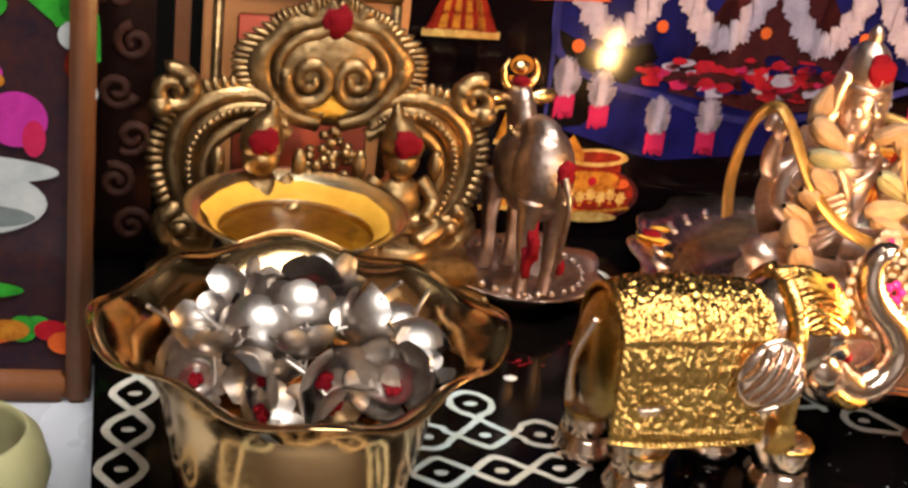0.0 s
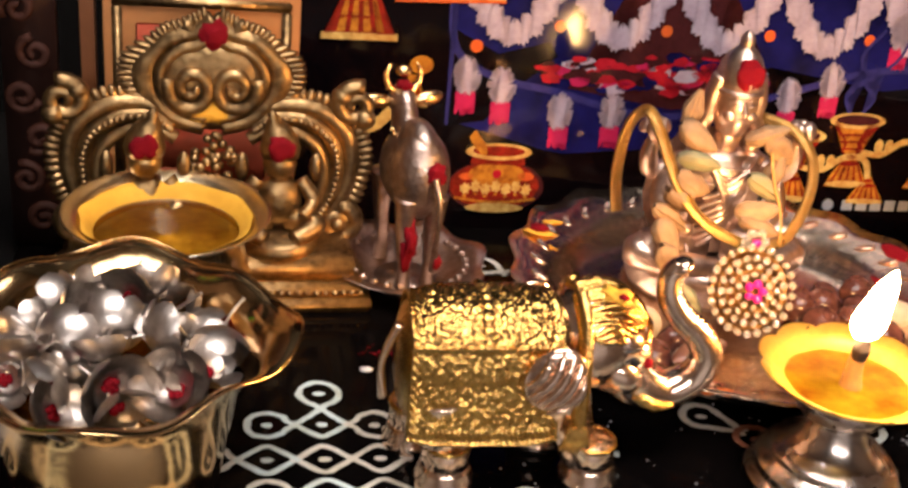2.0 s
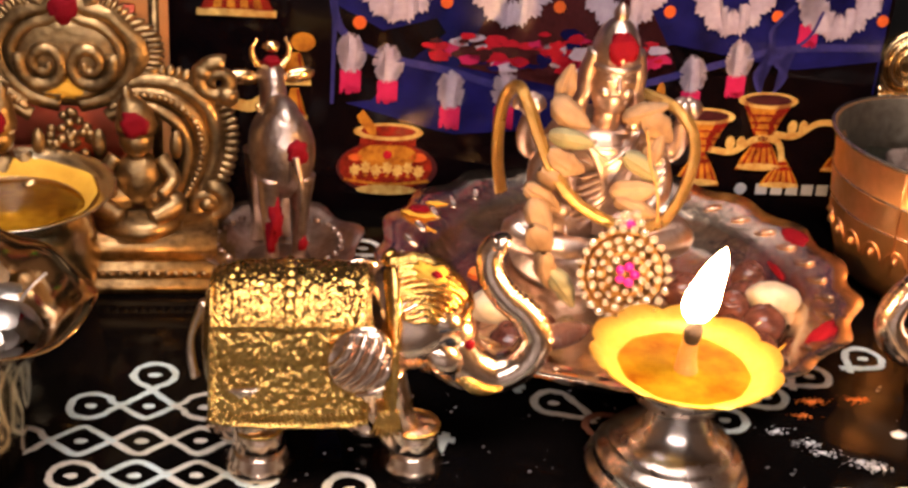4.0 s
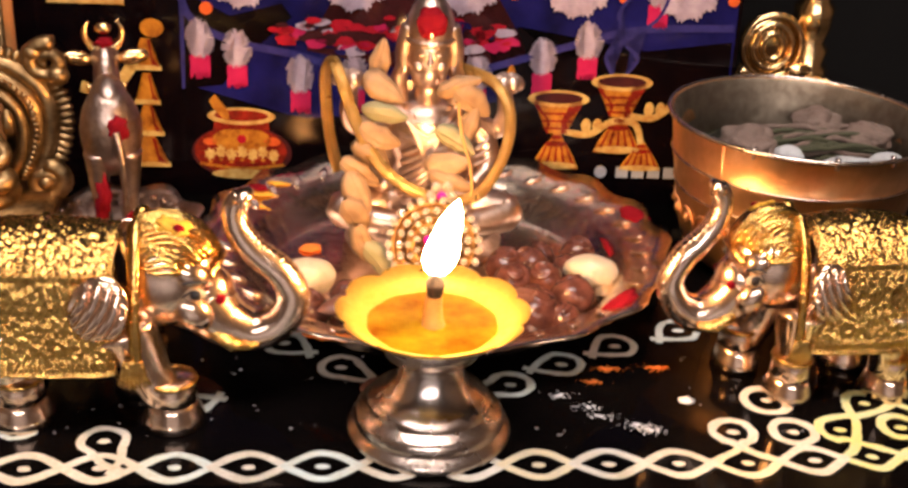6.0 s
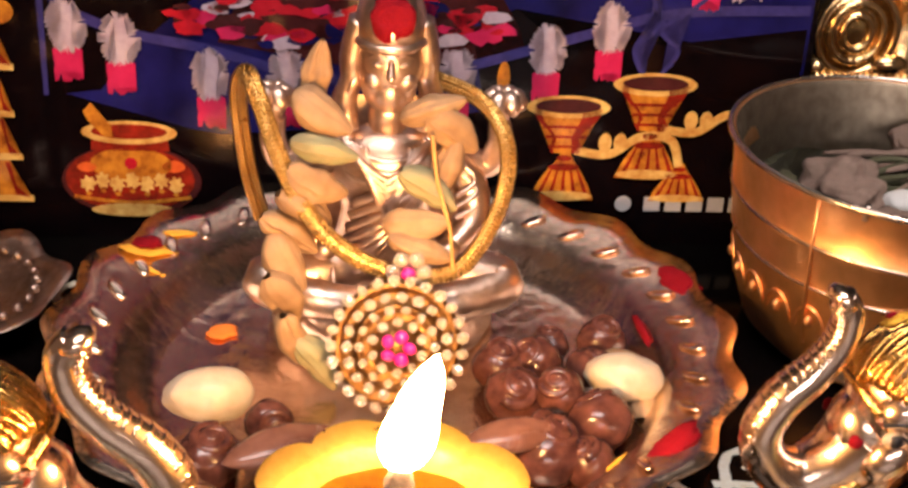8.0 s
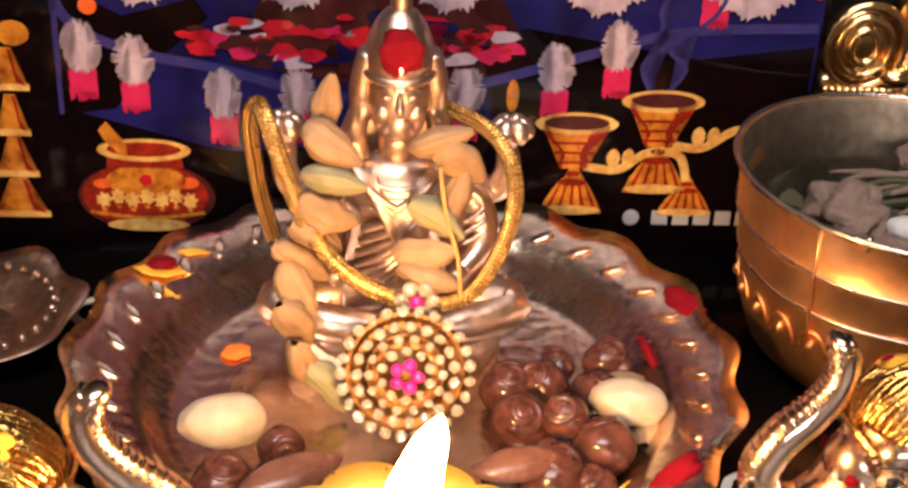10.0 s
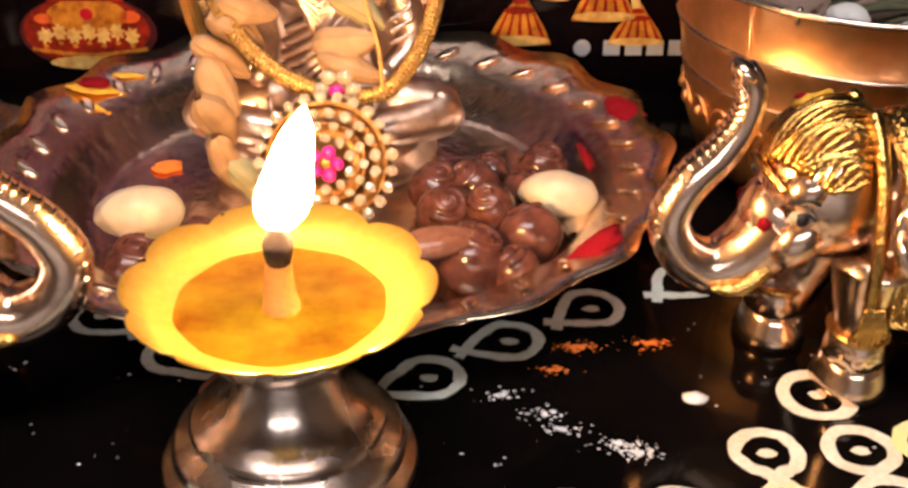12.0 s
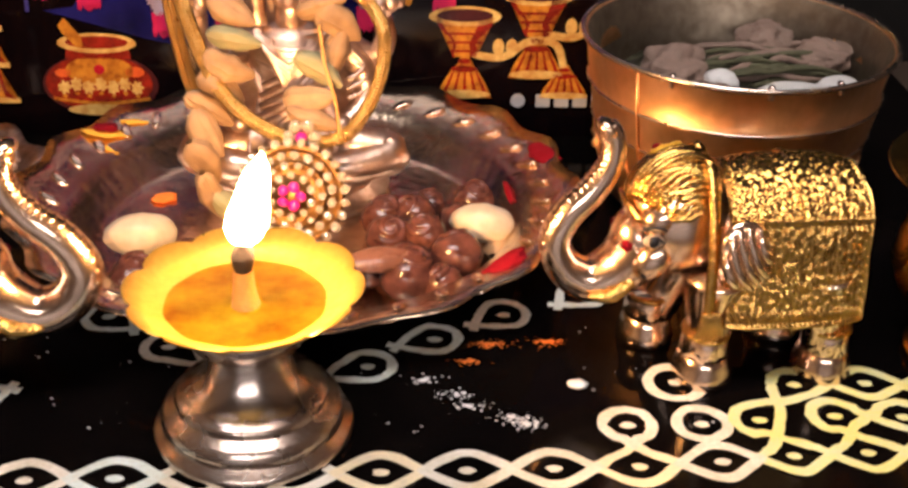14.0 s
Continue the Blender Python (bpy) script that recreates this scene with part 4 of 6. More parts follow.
copy_thing(spoon, at(10.6, 14.7, 1.5, 14, 0.9))

# ---- the scalloped brass bowl of silver flowers ----
bowl = thing("scalloped_bowl", at(-12.5, 10.0, 0), "polished brass bowl with a wavy flared rim", "bowl")


def ruffle(a, k):
    w = (0, 0, 0, 0, 0.12, 0.3, 0.65, 1.0, 1.1)[k]
    return 1 + 0.055 * w * math.cos(a * 4), 0.14 * w * math.cos(a * 8 + 0.4)


bm = bmesh.new()
shell(bm, [(0.01, 0), (2.55, 0), (2.75, 0.4), (3.02, 2.1), (3.22, 3.3), (3.5, 4.0), (3.88, 4.48), (4.28, 4.78), (4.55, 4.9)], 140, ruffle, 0.09)
part("body", bm, BOWL_BRASS, bowl)
bm = bmesh.new()
tube(bm, [Vector(((4.55) * (1 + 0.0605 * math.cos(a * 4)) * math.cos(a), 4.55 * (1 + 0.0605 * math.cos(a * 4)) * math.sin(a), 4.91 + 0.154 * math.cos(a * 8 + 0.4))) for a in (TAU * i / 140 for i in range(140))], 0.035, 8, closed=True)
part("rolled_rim", bm, BOWL_BRASS, bowl)


def flower(k):
    """A silver flower of five cupped petals on a wire stem, with a red eye."""
    rng = random.Random(k)
    top = thing("silver_flower", at(0, 0, 0), "small silver flower with cupped petals and a red centre", "ornament", "silver flowers")
    for ring, (n, R, far) in enumerate(((5, 0.92, 1.25), (3, 0.55, 1.0))):
        for i in range(n):
            a = TAU * i / n + rng.uniform(-0.12, 0.12)
            reach = far * rng.uniform(0.9, 1.1)
            bm = bmesh.new()
            rows, low = [], []
            for u in range(9):
                f = reach * u / 8
                half = 0.92 * TAU / (2 * n) * (1.12 if u < 6 else (1.12, 0.95, 0.6)[u - 6])
                for out, r in ((rows, R), (low, R + 0.04)):
                    out.append([(r * math.sin(f) * math.cos(half * v), r * math.sin(f) * math.sin(half * v), 0.12 * ring - r * math.cos(f) + R - 0.25) for v in (-1, -0.6, -0.2, 0.2, 0.6, 1)])
            grid(bm, rows)
            grid(bm, low)
            bmesh.ops.rotate(bm, verts=bm.verts, matrix=Matrix.Rotation(a, 3, "Z"))
            part("petal", bm, DULL_SILVER, top)
    bm = bmesh.new()
    for i in range(7):
        blob(bm, (0.13 * math.cos(i * 2.4) * (i > 0), 0.13 * math.sin(i * 2.4) * (i > 0), -0.02), (0.11, 0.11, 0.11), None, 1)
    part("red_eye", bm, KUMKUM, top, "red powder centre")
    bm = bmesh.new()
    tube(bm, smooth_line([(0, 0, -0.2), (0.1, 0.05, -0.8), (0.05, 0.3, -1.5)]), 0.05, 6)
    part("wire_stem", bm, DULL_SILVER, top)
    return top


flowers = [flower(k) for k in range(4)]
rng = random.Random(11)
FLOWER_SPOTS = []
for ring, (n, r, z) in enumerate(((1, 0.0, 5.2), (6, 1.25, 5.15), (10, 2.3, 4.95), (12, 2.75, 4.5), (7, 1.6, 4.4))):
    for i in range(n):
        a = TAU * (i + 0.37 * ring) / n + rng.uniform(-0.15, 0.15)
        FLOWER_SPOTS.append((-12.5 + r * math.cos(a), 10.0 + r * math.sin(a), z - 0.3 + rng.uniform(-0.25, 0.3), rng.uniform(-75, 75), rng.uniform(-60, 60), rng.uniform(0, 360), rng.uniform(0.85, 1.08)))
for k, (x, y, z, rx, ry, rz, s) in enumerate(FLOWER_SPOTS):
    m = at(x, y, z, rz, s, rx + (180 if k % 3 == 1 else 35), ry)
    if k < 4:
        flowers[k].matrix_world = m
    else:
        copy_thing(flowers[k % 4], m)

# ---- the brass dish of turmeric ----
dish = thing("turmeric_bowl", at(-11.55, 18.2, 0, 0, 0.95), "flared brass bowl holding turmeric paste", "bowl")
bm = bmesh.new()
shell(bm, [(0.01, 0), (1.9, 0), (2.6, 0.8), (2.85, 2.0), (2.6, 3.2), (2.5, 3.7), (2.75, 4.1), (3.4, 4.5), (3.46, 4.56)], 72, None, 0.1)
part("body", bm, PALE_BRASS, dish)
bm = bmesh.new()
lathe(bm, [(0.01, 3.5), (1.5, 3.5), (2.2, 3.52), (2.44, 3.56)], 48, lambda a, k: (1, 0.03 * math.sin(a * 3 + k)))
part("turmeric", bm, PASTE, dish, "dark yellow turmeric paste")
bm = bmesh.new()
rows = []
for k, (r, z) in enumerate(((2.4, 3.75), (2.6, 4.08), (2.72, 4.18), (2.84, 4.25))):
    wobble = [1 + (0.06 * noise.noise(Vector((3 * math.cos(TAU * i / 90), 3 * math.sin(TAU * i / 90), 1))) if k > 1 else 0) for i in range(90)]
    rows.append([(r * wobble[i] * math.cos(TAU * i / 90), r * wobble[i] * math.sin(TAU * i / 90), z + 0.09) for i in range(90)])
grid(bm, rows, False, True)
part("turmeric_stain", bm, TURMERIC, dish, "yellow stain inside the rim")
rng = random.Random(5)
bm = bmesh.new()
for i in range(5):
    tube(bm, smooth_line([(rng.uniform(-1.6, 1.6), rng.uniform(-1.6, 1.6), 3.53) for _ in range(3)], 5), 0.035, 6)
part("saffron_thread", bm, STONE, dish)

# ---- the brass throne with two seated figures ----


def throne_mesh():
    """Slots: old brass, red, turmeric. The arch stands in the plane y = 0."""
    bm = bmesh.new()
    X, Z = (1, 0, 0), (0, 0, 1)
    box(bm, (-5.6, -3.3, 0), (5.6, 1.0, 0.5), 0.12)
    box(bm, (-5.3, -3.0, 0.5), (5.3, 0.9, 1.0), 0.12)
    box(bm, (-5.0, -2.7, 1.0), (5.0, 0.8, 1.9), 0.2)
    for i in range(34):
        blob(bm, (-5.2 + 10.4 * i / 33, -3.05, 0.75), (0.14, 0.14, 0.14), None, 1)
    for s in (-1, 1):
        # side arches: nested ribs with a fringe of leaves, ending in scrolls
        arch = [(4.3 * s, 0, 2.6), (4.75 * s, 0, 3.6), (4.95 * s, 0, 4.9), (4.6 * s, 0, 6.1), (3.6 * s, 0, 6.9), (2.5 * s, 0, 7.0), (1.6 * s, 0, 6.5)]
        for k, w in ((0, 0.34), (1, 0.3), (2, 0.26)):
            tube(bm, smooth_line([(x * (1 - 0.1 * k), -0.12 * k, 2.6 + (z - 2.6) * (1 - 0.1 * k)) for x, y, z in arch]), w, 10)
        for p in smooth_line([(x * 0.9, -0.42, 2.6 + (z - 2.6) * 0.9) for x, y, z in arch], 5):
            blob(bm, p, (0.15, 0.12, 0.15), None, 1)
        fringe = smooth_line([(x * 1.04, 0.0, z) for x, y, z in arch], 5)
        for p in fringe:
            away = Vector((p.x - 2.6 * s, 0, p.z - 4.6)).normalized()
            blob(bm, p + away * 0.32, (0.34, 0.2, 0.17), Euler((0, -math.atan2(away.z, away.x), 0)), 2)
        tube(bm, spiral((5.0 * s, -0.1, 7.1), 0.75, 0.12, 1.5, 1.2 if s > 0 else 1.9, X, Z, 30, s), [0.3, 0.28, 0.2], 9)
        blob(bm, (5.35 * s, -0.15, 6.55), (0.42, 0.36, 0.42), None, 2)
        blob(bm, (4.5 * s, -0.1, 7.45), (0.4, 0.35, 0.36), None, 2)
        tube(bm, spiral((4.6 * s, -0.15, 2.2), 0.75, 0.12, 1.6, 1.6, X, Z, 30, -s), [0.34, 0.3, 0.2], 9)
        blob(bm, (4.6 * s, -0.3, 2.2), (0.3, 0.25, 0.3), None, 2)
        # crest: paired scrolls with a beaded outline
        tube(bm, spiral((0.85 * s, -0.3, 7.7), 0.95, 0.15, 1.6, 0.4 if s > 0 else math.pi - 0.4, X, Z, 34, -s), [0.3, 0.26, 0.18], 9)
        crest = smooth_line([(0.3 * s, 0, 6.1), (1.5 * s, 0, 6.5), (2.4 * s, 0, 7.4), (2.5 * s, 0, 8.5), (1.7 * s, 0, 9.4), (0.7 * s, 0, 9.7), (0.0, 0, 10.2)], 6)
        tube(bm, crest, 0.36, 10)
        tube(bm, [Vector((p.x * 0.8, -0.2, 7.9 + (p.z - 7.9) * 0.78)) for p in crest], 0.24, 8)
        for i, p in enumerate(crest[8:34]):
            away = Vector((p.x, 0, p.z - 8.0)).normalized()
            blob(bm, p + away * 0.34, (0.36, 0.22, 0.13), Euler((0, -math.atan2(away.z, away.x), 0)), 2)
        tube(bm, spiral((1.2 * s, -0.1, 9.55), 0.5, 0.1, 1.3, 1.5, X, Z, 20, s), [0.24, 0.16], 8)
        # seated figures under the arches
        x = 2.3 * s
        lathe(bm, [(0.01, 1.9), (1.5, 1.9), (1.6, 2.2), (1.35, 2.5), (0.01, 2.55)], 24, None, 0, (x, -1.2, 0))
        for q in (-1, 1):
            tube(bm, smooth_line([(x + 0.4 * q, -1.1, 2.9), (x + 1.25 * q, -1.7, 2.9), (x + 0.5 * q, -2.3, 2.6)]), [0.5, 0.45, 0.3], 10)
            tube(bm, smooth_line([(x + 0.75 * q, -1.1, 4.5), (x + 1.2 * q, -1.4, 3.8), (x + 0.8 * q, -2.0, 3.4)]), [0.3, 0.28, 0.2], 10)
            blob(bm, (x + 1.3 * q, -0.9, 4.9), (0.25, 0.22, 0.6), None, 2)
        blob(bm, (x, -1.15, 3.7), (0.85, 0.65, 1.1), None, 2)
        blob(bm, (x, -1.25, 5.25), (0.62, 0.58, 0.68), None, 2)
        lathe(bm, [(0.66, 5.5), (0.72, 5.8), (0.6, 6.3), (0.42, 6.7), (0.2, 6.9), (0.24, 7.05), (0.01, 7.3)], 18, None, 0, (x, -1.2, 0))
        blob(bm, (x, -1.82, 6.0), (0.46, 0.13, 0.5), None, 3, 1, 0.4, 3 + s)
    # flower cluster between, and the marked medallion
    rng = random.Random(3)
    for i in range(30):
        a, r = rng.uniform(0, TAU), rng.uniform(0, 0.85)
        blob(bm, (r * math.cos(a), -0.7 + rng.uniform(-0.25, 0.2), 5.2 + 1.0 * r * math.sin(a)), (0.2, 0.2, 0.2), None, 1)
    blob(bm, (0, -0.1, 7.7), (2.0, 0.22, 1.7), None, 3)
    blob(bm, (0, -0.28, 6.75), (1.0, 0.18, 0.42), None, 3, 2, 0.4, 2)
    blob(bm, (0.0, -0.33, 9.7), (0.55, 0.14, 0.55), None, 3, 1, 0.4, 6)
    blob(bm, (0.0, 0.0, 9.6), (0.75, 0.35, 0.6), None, 2)
    # the crest stands narrower than the arches
    for v in bm.verts:
        if v.co.z > 6.2 and abs(v.co.x) < 3.0:
            f = min(1.0, (v.co.z - 6.2) / 0.8) * min(1.0, (3.0 - abs(v.co.x)) / 0.5)
            v.co.x *= 1 - 0.13 * f
    tube(bm, smooth_line([(-4.6, 0.25, 1.9), (-4.4, 0.25, 4.0), (-3.2, 0.25, 6.2), (0, 0.25, 6.8), (3.2, 0.25, 6.2), (4.4, 0.25, 4.0), (4.6, 0.25, 1.9)]), 0.3, 8)
    return bm


solid("brass_throne_idol", throne_mesh(), [OLD_BRASS, KUMKUM, TURMERIC], at(-10.2, 22.2, 0, 2, 0.97) @ Matrix.Diagonal((1, 1, 0.95, 1)), "ornate brass throne idol with two seated figures", "idol")

# ---- the silver cow on its lobed stand ----


def cow_mesh():
    """Facing +y, seen from behind. Slots: silver, red, gold."""
    bm = bmesh.new()
    shell(bm, [(0.01, 0.1), (1.6, 0.1), (2.1, 0.45), (2.75, 0.8), (3.1, 1.0)], 60, lambda a, k: (1 + 0.06 * math.cos(a * 7) * (k > 2), 0.1 * math.cos(a * 7) * (k > 2)), 0.1)
    lathe(bm, [(0.01, 0), (1.5, 0), (1.55, 0.12), (0.01, 0.3)], 30)
    for i in range(28):
        a = TAU * i / 28
        blob(bm, (2.3 * math.cos(a), 2.3 * math.sin(a), 0.9), (0.17, 0.17, 0.15), None, 1)
    blob(bm, (0, 0.3, 4.5), (1.08, 1.9, 1.55), None, 3)
    blob(bm, (0, -0.6, 4.7), (1.12, 1.1, 1.75), None, 3)
    blob(bm, (0, -0.2, 5.6), (0.7, 1.2, 1.1), None, 3)
    blob(bm, (0, 1.3, 6.0), (0.5, 0.7, 1.4), Euler((-0.3, 0, 0)), 3)
    for k in range(7):
        a = -0.6 + 0.2 * k
        tube(bm, smooth_line([(1.14 * math.sin(a), -1.55 + 0.5 * abs(a), 5.6 - 0.2 * k), (0.9 * math.sin(a), -1.72 + 0.5 * abs(a), 4.9), (0.8 * math.sin(a), -1.6 + 0.4 * abs(a), 4.0)]), 0.05, 6)
    blob(bm, (0, 1.75, 6.7), (0.52, 0.75, 0.62), Euler((0.4, 0, 0)), 3)
    for s in (-1, 1):
        for y in (-1.0, 1.6):
            tube(bm, smooth_line([(0.55 * s, y, 4.0), (0.55 * s, y + 0.05, 2.4), (0.5 * s, y - 0.05, 1.2), (0.5 * s, y, 0.3)]), [0.52, 0.32, 0.24, 0.32], 12)
        blob(bm, (1.02 * s, 1.75, 6.75), (0.62, 0.22, 0.3), Euler((0, -0.15 * s, 0)), 3, 2)
        tube(bm, smooth_line([(0.35 * s, 1.85, 7.1), (0.62 * s, 1.85, 7.4), (0.68 * s, 1.85, 7.8), (0.5 * s, 1.85, 8.15)]), [0.18, 0.14, 0.1, 0.04], 10, 2)
    tube(bm, smooth_line([(0.15, -1.75, 5.0), (0.3, -2.05, 4.0), (0.32, -1.95, 2.4), (0.4, -1.8, 1.3)]), [0.14, 0.11, 0.1, 0.22], 10)
    blob(bm, (0.24, -1.68, 5.1), (0.36, 0.13, 0.42), None, 3, 1, 0.5, 1)
    blob(bm, (0.42, -1.92, 1.7), (0.2, 0.18, 0.35), None, 2, 1, 0.5, 2)
    blob(bm, (-0.5, -1.25, 2.2), (0.27, 0.24, 0.9), None, 3, 1, 0.8, 3)
    blob(bm, (0, 1.85, 7.85), (0.34, 0.22, 0.24), None, 2, 2, 0.4, 7)
    for k in range(9):
        a = math.pi * k / 8
        blob(bm, (0.62 * math.cos(a), 0.95 - 0.4 * math.sin(a), 5.9 - 0.35 * math.sin(a)), (0.13, 0.13, 0.13), None, 1, 2)
    blob(bm, (0, 1.7, 7.35), (0.35, 0.4, 0.2), None, 2, 1, 0.5, 4)
    return bm


solid("cow_figurine", cow_mesh(), [COW_SILVER, KUMKUM, BRASS], at(-3.2, 21.7, 0, 13, 0.95), "silver cow figurine dabbed red on a lobed stand", "figurine")

# ---- the wide brass bowl of roots and stones ----
pan = thing("brass_basin", at(21.3, 21.2, 0, 0, 0.83) @ Matrix.Diagonal((1, 1, 1.1, 1)), "wide coppery brass basin holding dry roots and shells", "basin")
bm = bmesh.new()
shell(bm, [(0.01, 0), (3.6, 0), (4.3, 0.6), (4.75, 1.8), (5.05, 3.4), (5.22, 4.4), (5.3, 4.5), (5.3, 4.65), (5.25, 4.75), (5.45, 6.0), (5.6, 6.15)], 144, lambda a, k: (1 + (0.016 * noise.noise(Vector((4 * math.cos(a), 4 * math.sin(a), k * 0.7))) if 2 < k < 9 else 0), 0), 0.12)
pan_body = part("body", bm, COPPER, pan)
bm = bmesh.new()
grid(bm, [[(rad * math.cos(TAU * i / 96), rad * math.sin(TAU * i / 96), z) for i in range(96)] for rad, z in ((5.42, 6.13), (5.28, 6.0), (5.08, 4.7), (4.9, 3.8), (4.6, 2.4))], False, True)
part("lining", bm, TIN, pan_body, "dull grey-brown tinned inside")
bm = bmesh.new()
for i in range(26):
    a = TAU * i / 26
    arch = []
    for k in range(9):
        q = math.pi * k / 8
        w, z = a + 0.1 * math.cos(q), 1.9 + 0.75 * math.sin(q)
        rad = 4.78 + 0.19 * (z - 1.9)
        arch.append((rad * math.cos(w), rad * math.sin(w), z))
    tube(bm, arch, 0.06, 6)
    blob(bm, (4.88 * math.cos(a), 4.88 * math.sin(a), 2.2), (0.14, 0.14, 0.2), None, 2)
tagged(part("embossed_arcade", bm, COPPER, pan_body), kind="stuff")
bm = bmesh.new()
tube(bm, [(4.62 * math.cos(-2.45), 4.62 * math.sin(-2.45), 1.4), (5.1 * math.cos(-2.45), 5.1 * math.sin(-2.45), 3.2), (5.3 * math.cos(-2.45), 5.3 * math.sin(-2.45), 4.5), (5.46 * math.cos(-2.45), 5.46 * math.sin(-2.45), 6.0)], 0.06, 6)
part("seam", bm, COPPER, pan_body, "soldered seam")
for a, r, z, s in ((-126, 5.55, 6.12, 0.11), (-92, 5.55, 6.12, 0.15), (-66, 5.55, 6.12, 0.12)):
    bm = bmesh.new()
    tube(bm, smooth_line([(0, 0.02, -0.25), (0, 0.06, 0.06), (0, 0.22, 0.08)]), [s * 0.6, s, s * 0.6], 8)
    ob = part("rim_fold", bm, STEEL, pan_body)
    ob.matrix_local = at(r * math.cos(radians(a)), r * math.sin(radians(a)), z, a + 90)
bm = bmesh.new()
tube(bm, [Vector((5.6 * math.cos(a), 5.6 * math.sin(a), 6.15)) for a in (TAU * i / 96 for i in range(96))], 0.09, 8, closed=True)
part("rolled_rim", bm, STEEL, pan)


def rock(name, c, r, mat, label, seed, tilt=0.0, category="stone"):
    bm = bmesh.new()
    wrinkled = mat is STONE
    blob(bm, (0, 0, 0), r, None, 5 if wrinkled else 4, 0, 0.35 if wrinkled else 0.1, seed)
    for v in bm.verts if wrinkled else ():
        p = v.co + Vector((seed, 0, 0))
        v.co *= 1 + 0.1 * abs(noise.noise(Vector((p.x * 3, p.y * 3, p.z * 7)))) + 0.05 * noise.noise(p * 9)
    return solid(name, bm, mat, at(21.3 + 0.85 * (c[0] - 22.6), 21.3 + 0.85 * (c[1] - 21.2), c[2] - 0.4, seed * 40, 0.9, 0, tilt), label, category, "roots and stones in the basin")


bm = bmesh.new()
lathe(bm, [(0.01, 4.1), (4.0, 4.15), (5.0, 4.2)], 48, lambda a, k: (1, 0.25 * math.sin(a * 5 + k * 2)))
tagged(solid("dry_root_bed", bm, MOSS, at(21.3, 21.2, 0.1, 0, 0.83), "bed of dark dry roots in the basin", "roots"), kind="stuff")
rock("dry_root", (20.3, 20.3, 5.0), (1.35, 1.1, 0.85), STONE, "wrinkled grey-brown dried root", 2)
rock("dry_root", (21.0, 17.9, 5.0), (1.1, 0.7, 0.55), STONE, "small reddish-brown wrinkled dried root", 4)
rock("dry_root", (24.4, 24.0, 4.9), (1.3, 0.9, 0.6), STONE, "wrinkled grey-brown dried root", 6)
rock("dry_root", (26.2, 22.6, 4.8), (0.9, 1.0, 0.6), STONE, "dark wrinkled dried root piece", 7)
rock("white_pebble", (21.7, 19.2, 5.1), (0.6, 0.5, 0.4), PEBBLE, "smooth white pebble in the basin", 8)
rock("white_pebble", (23.9, 17.8, 4.95), (1.6, 1.0, 0.6), PEBBLE, "large smooth white shell piece in the basin", 9)
rock("white_pebble", (25.6, 18.6, 5.0), (0.9, 0.7, 0.5), PEBBLE, "smooth white pebble in the basin", 10)
rng = random.Random(8)
for k in range(24):
    bm = bmesh.new()
    turn, mid = rng.uniform(-0.5, 0.35), (rng.uniform(22.4, 25.0), rng.uniform(19.6, 23.4))
    pts = []
    for i in range(6):
        d = -2.0 + 0.8 * i
        pts.append((mid[0] + d * math.cos(turn) + rng.uniform(-0.12, 0.12), mid[1] + d * math.sin(turn) + rng.uniform(-0.12, 0.12), 4.75 + 0.02 * k - 0.06 * d * d + rng.uniform(-0.08, 0.1)))
    tube(bm, smooth_line(pts, 5), [0.06, 0.12, 0.09, 0.14, 0.09, 0.05], 8)
    solid("twig", bm, (MOSS, STONE, MOSS)[k % 3], at(2.1, 3.3, 0.3, 0, 0.85), "dry dark twig lying in the basin", "twig", "twigs in the basin")
for z, r in ((4.58, 5.3), (3.3, 5.05)):
    bm = bmesh.new()
    tube(bm, [Vector((r * math.cos(TAU * i / 96), r * math.sin(TAU * i / 96), z)) for i in range(96)], 0.05, 6, closed=True)
    part("raised_band", bm, STEEL, pan_body)

# ---- the footed brass cup beside the second elephant ----
cup = thing("gold_cup", at(26.3, 12.2, 0), "gilt brass cup with a flared lip, half full of turmeric", "cup")
bm = bmesh.new()
lathe(bm, [(0.01, 0), (1.9, 0), (2.0, 0.1), (1.96, 0.28), (1.7, 0.4), (1.62, 0.55), (1.1, 0.78), (0.8, 0.95), (0.82, 1.1), (0.01, 1.1)], 48)
part("foot", bm, GOLD, cup)
bm = bmesh.new()
shell(bm, [(0.01, 1.05), (0.9, 1.1), (1.8, 1.4), (2.5, 2.0), (2.72, 2.6), (2.62, 3.3), (2.4, 3.9), (2.36, 4.3), (2.6, 4.75), (3.0, 5.1), (3.22, 5.25), (3.26, 5.34)], 72, None, 0.1)
bowl_part = part("bowl", bm, GOLD, cup)
bm = bmesh.new()
tube(bm, [Vector((2.4 * math.cos(TAU * i / 48), 2.4 * math.sin(TAU * i / 48), 4.1)) for i in range(49)], 0.06, 8)
part("neck_ring", bm, GOLD, bowl_part)
bm = bmesh.new()
lathe(bm, [(0.01, 3.9), (1.2, 3.75), (2.26, 3.7)], 32, lambda a, k: (1, 0.05 * math.sin(a * 4)))
part("turmeric", bm, TURMERIC, bowl_part)

# ---- gilt figure behind the basin ----


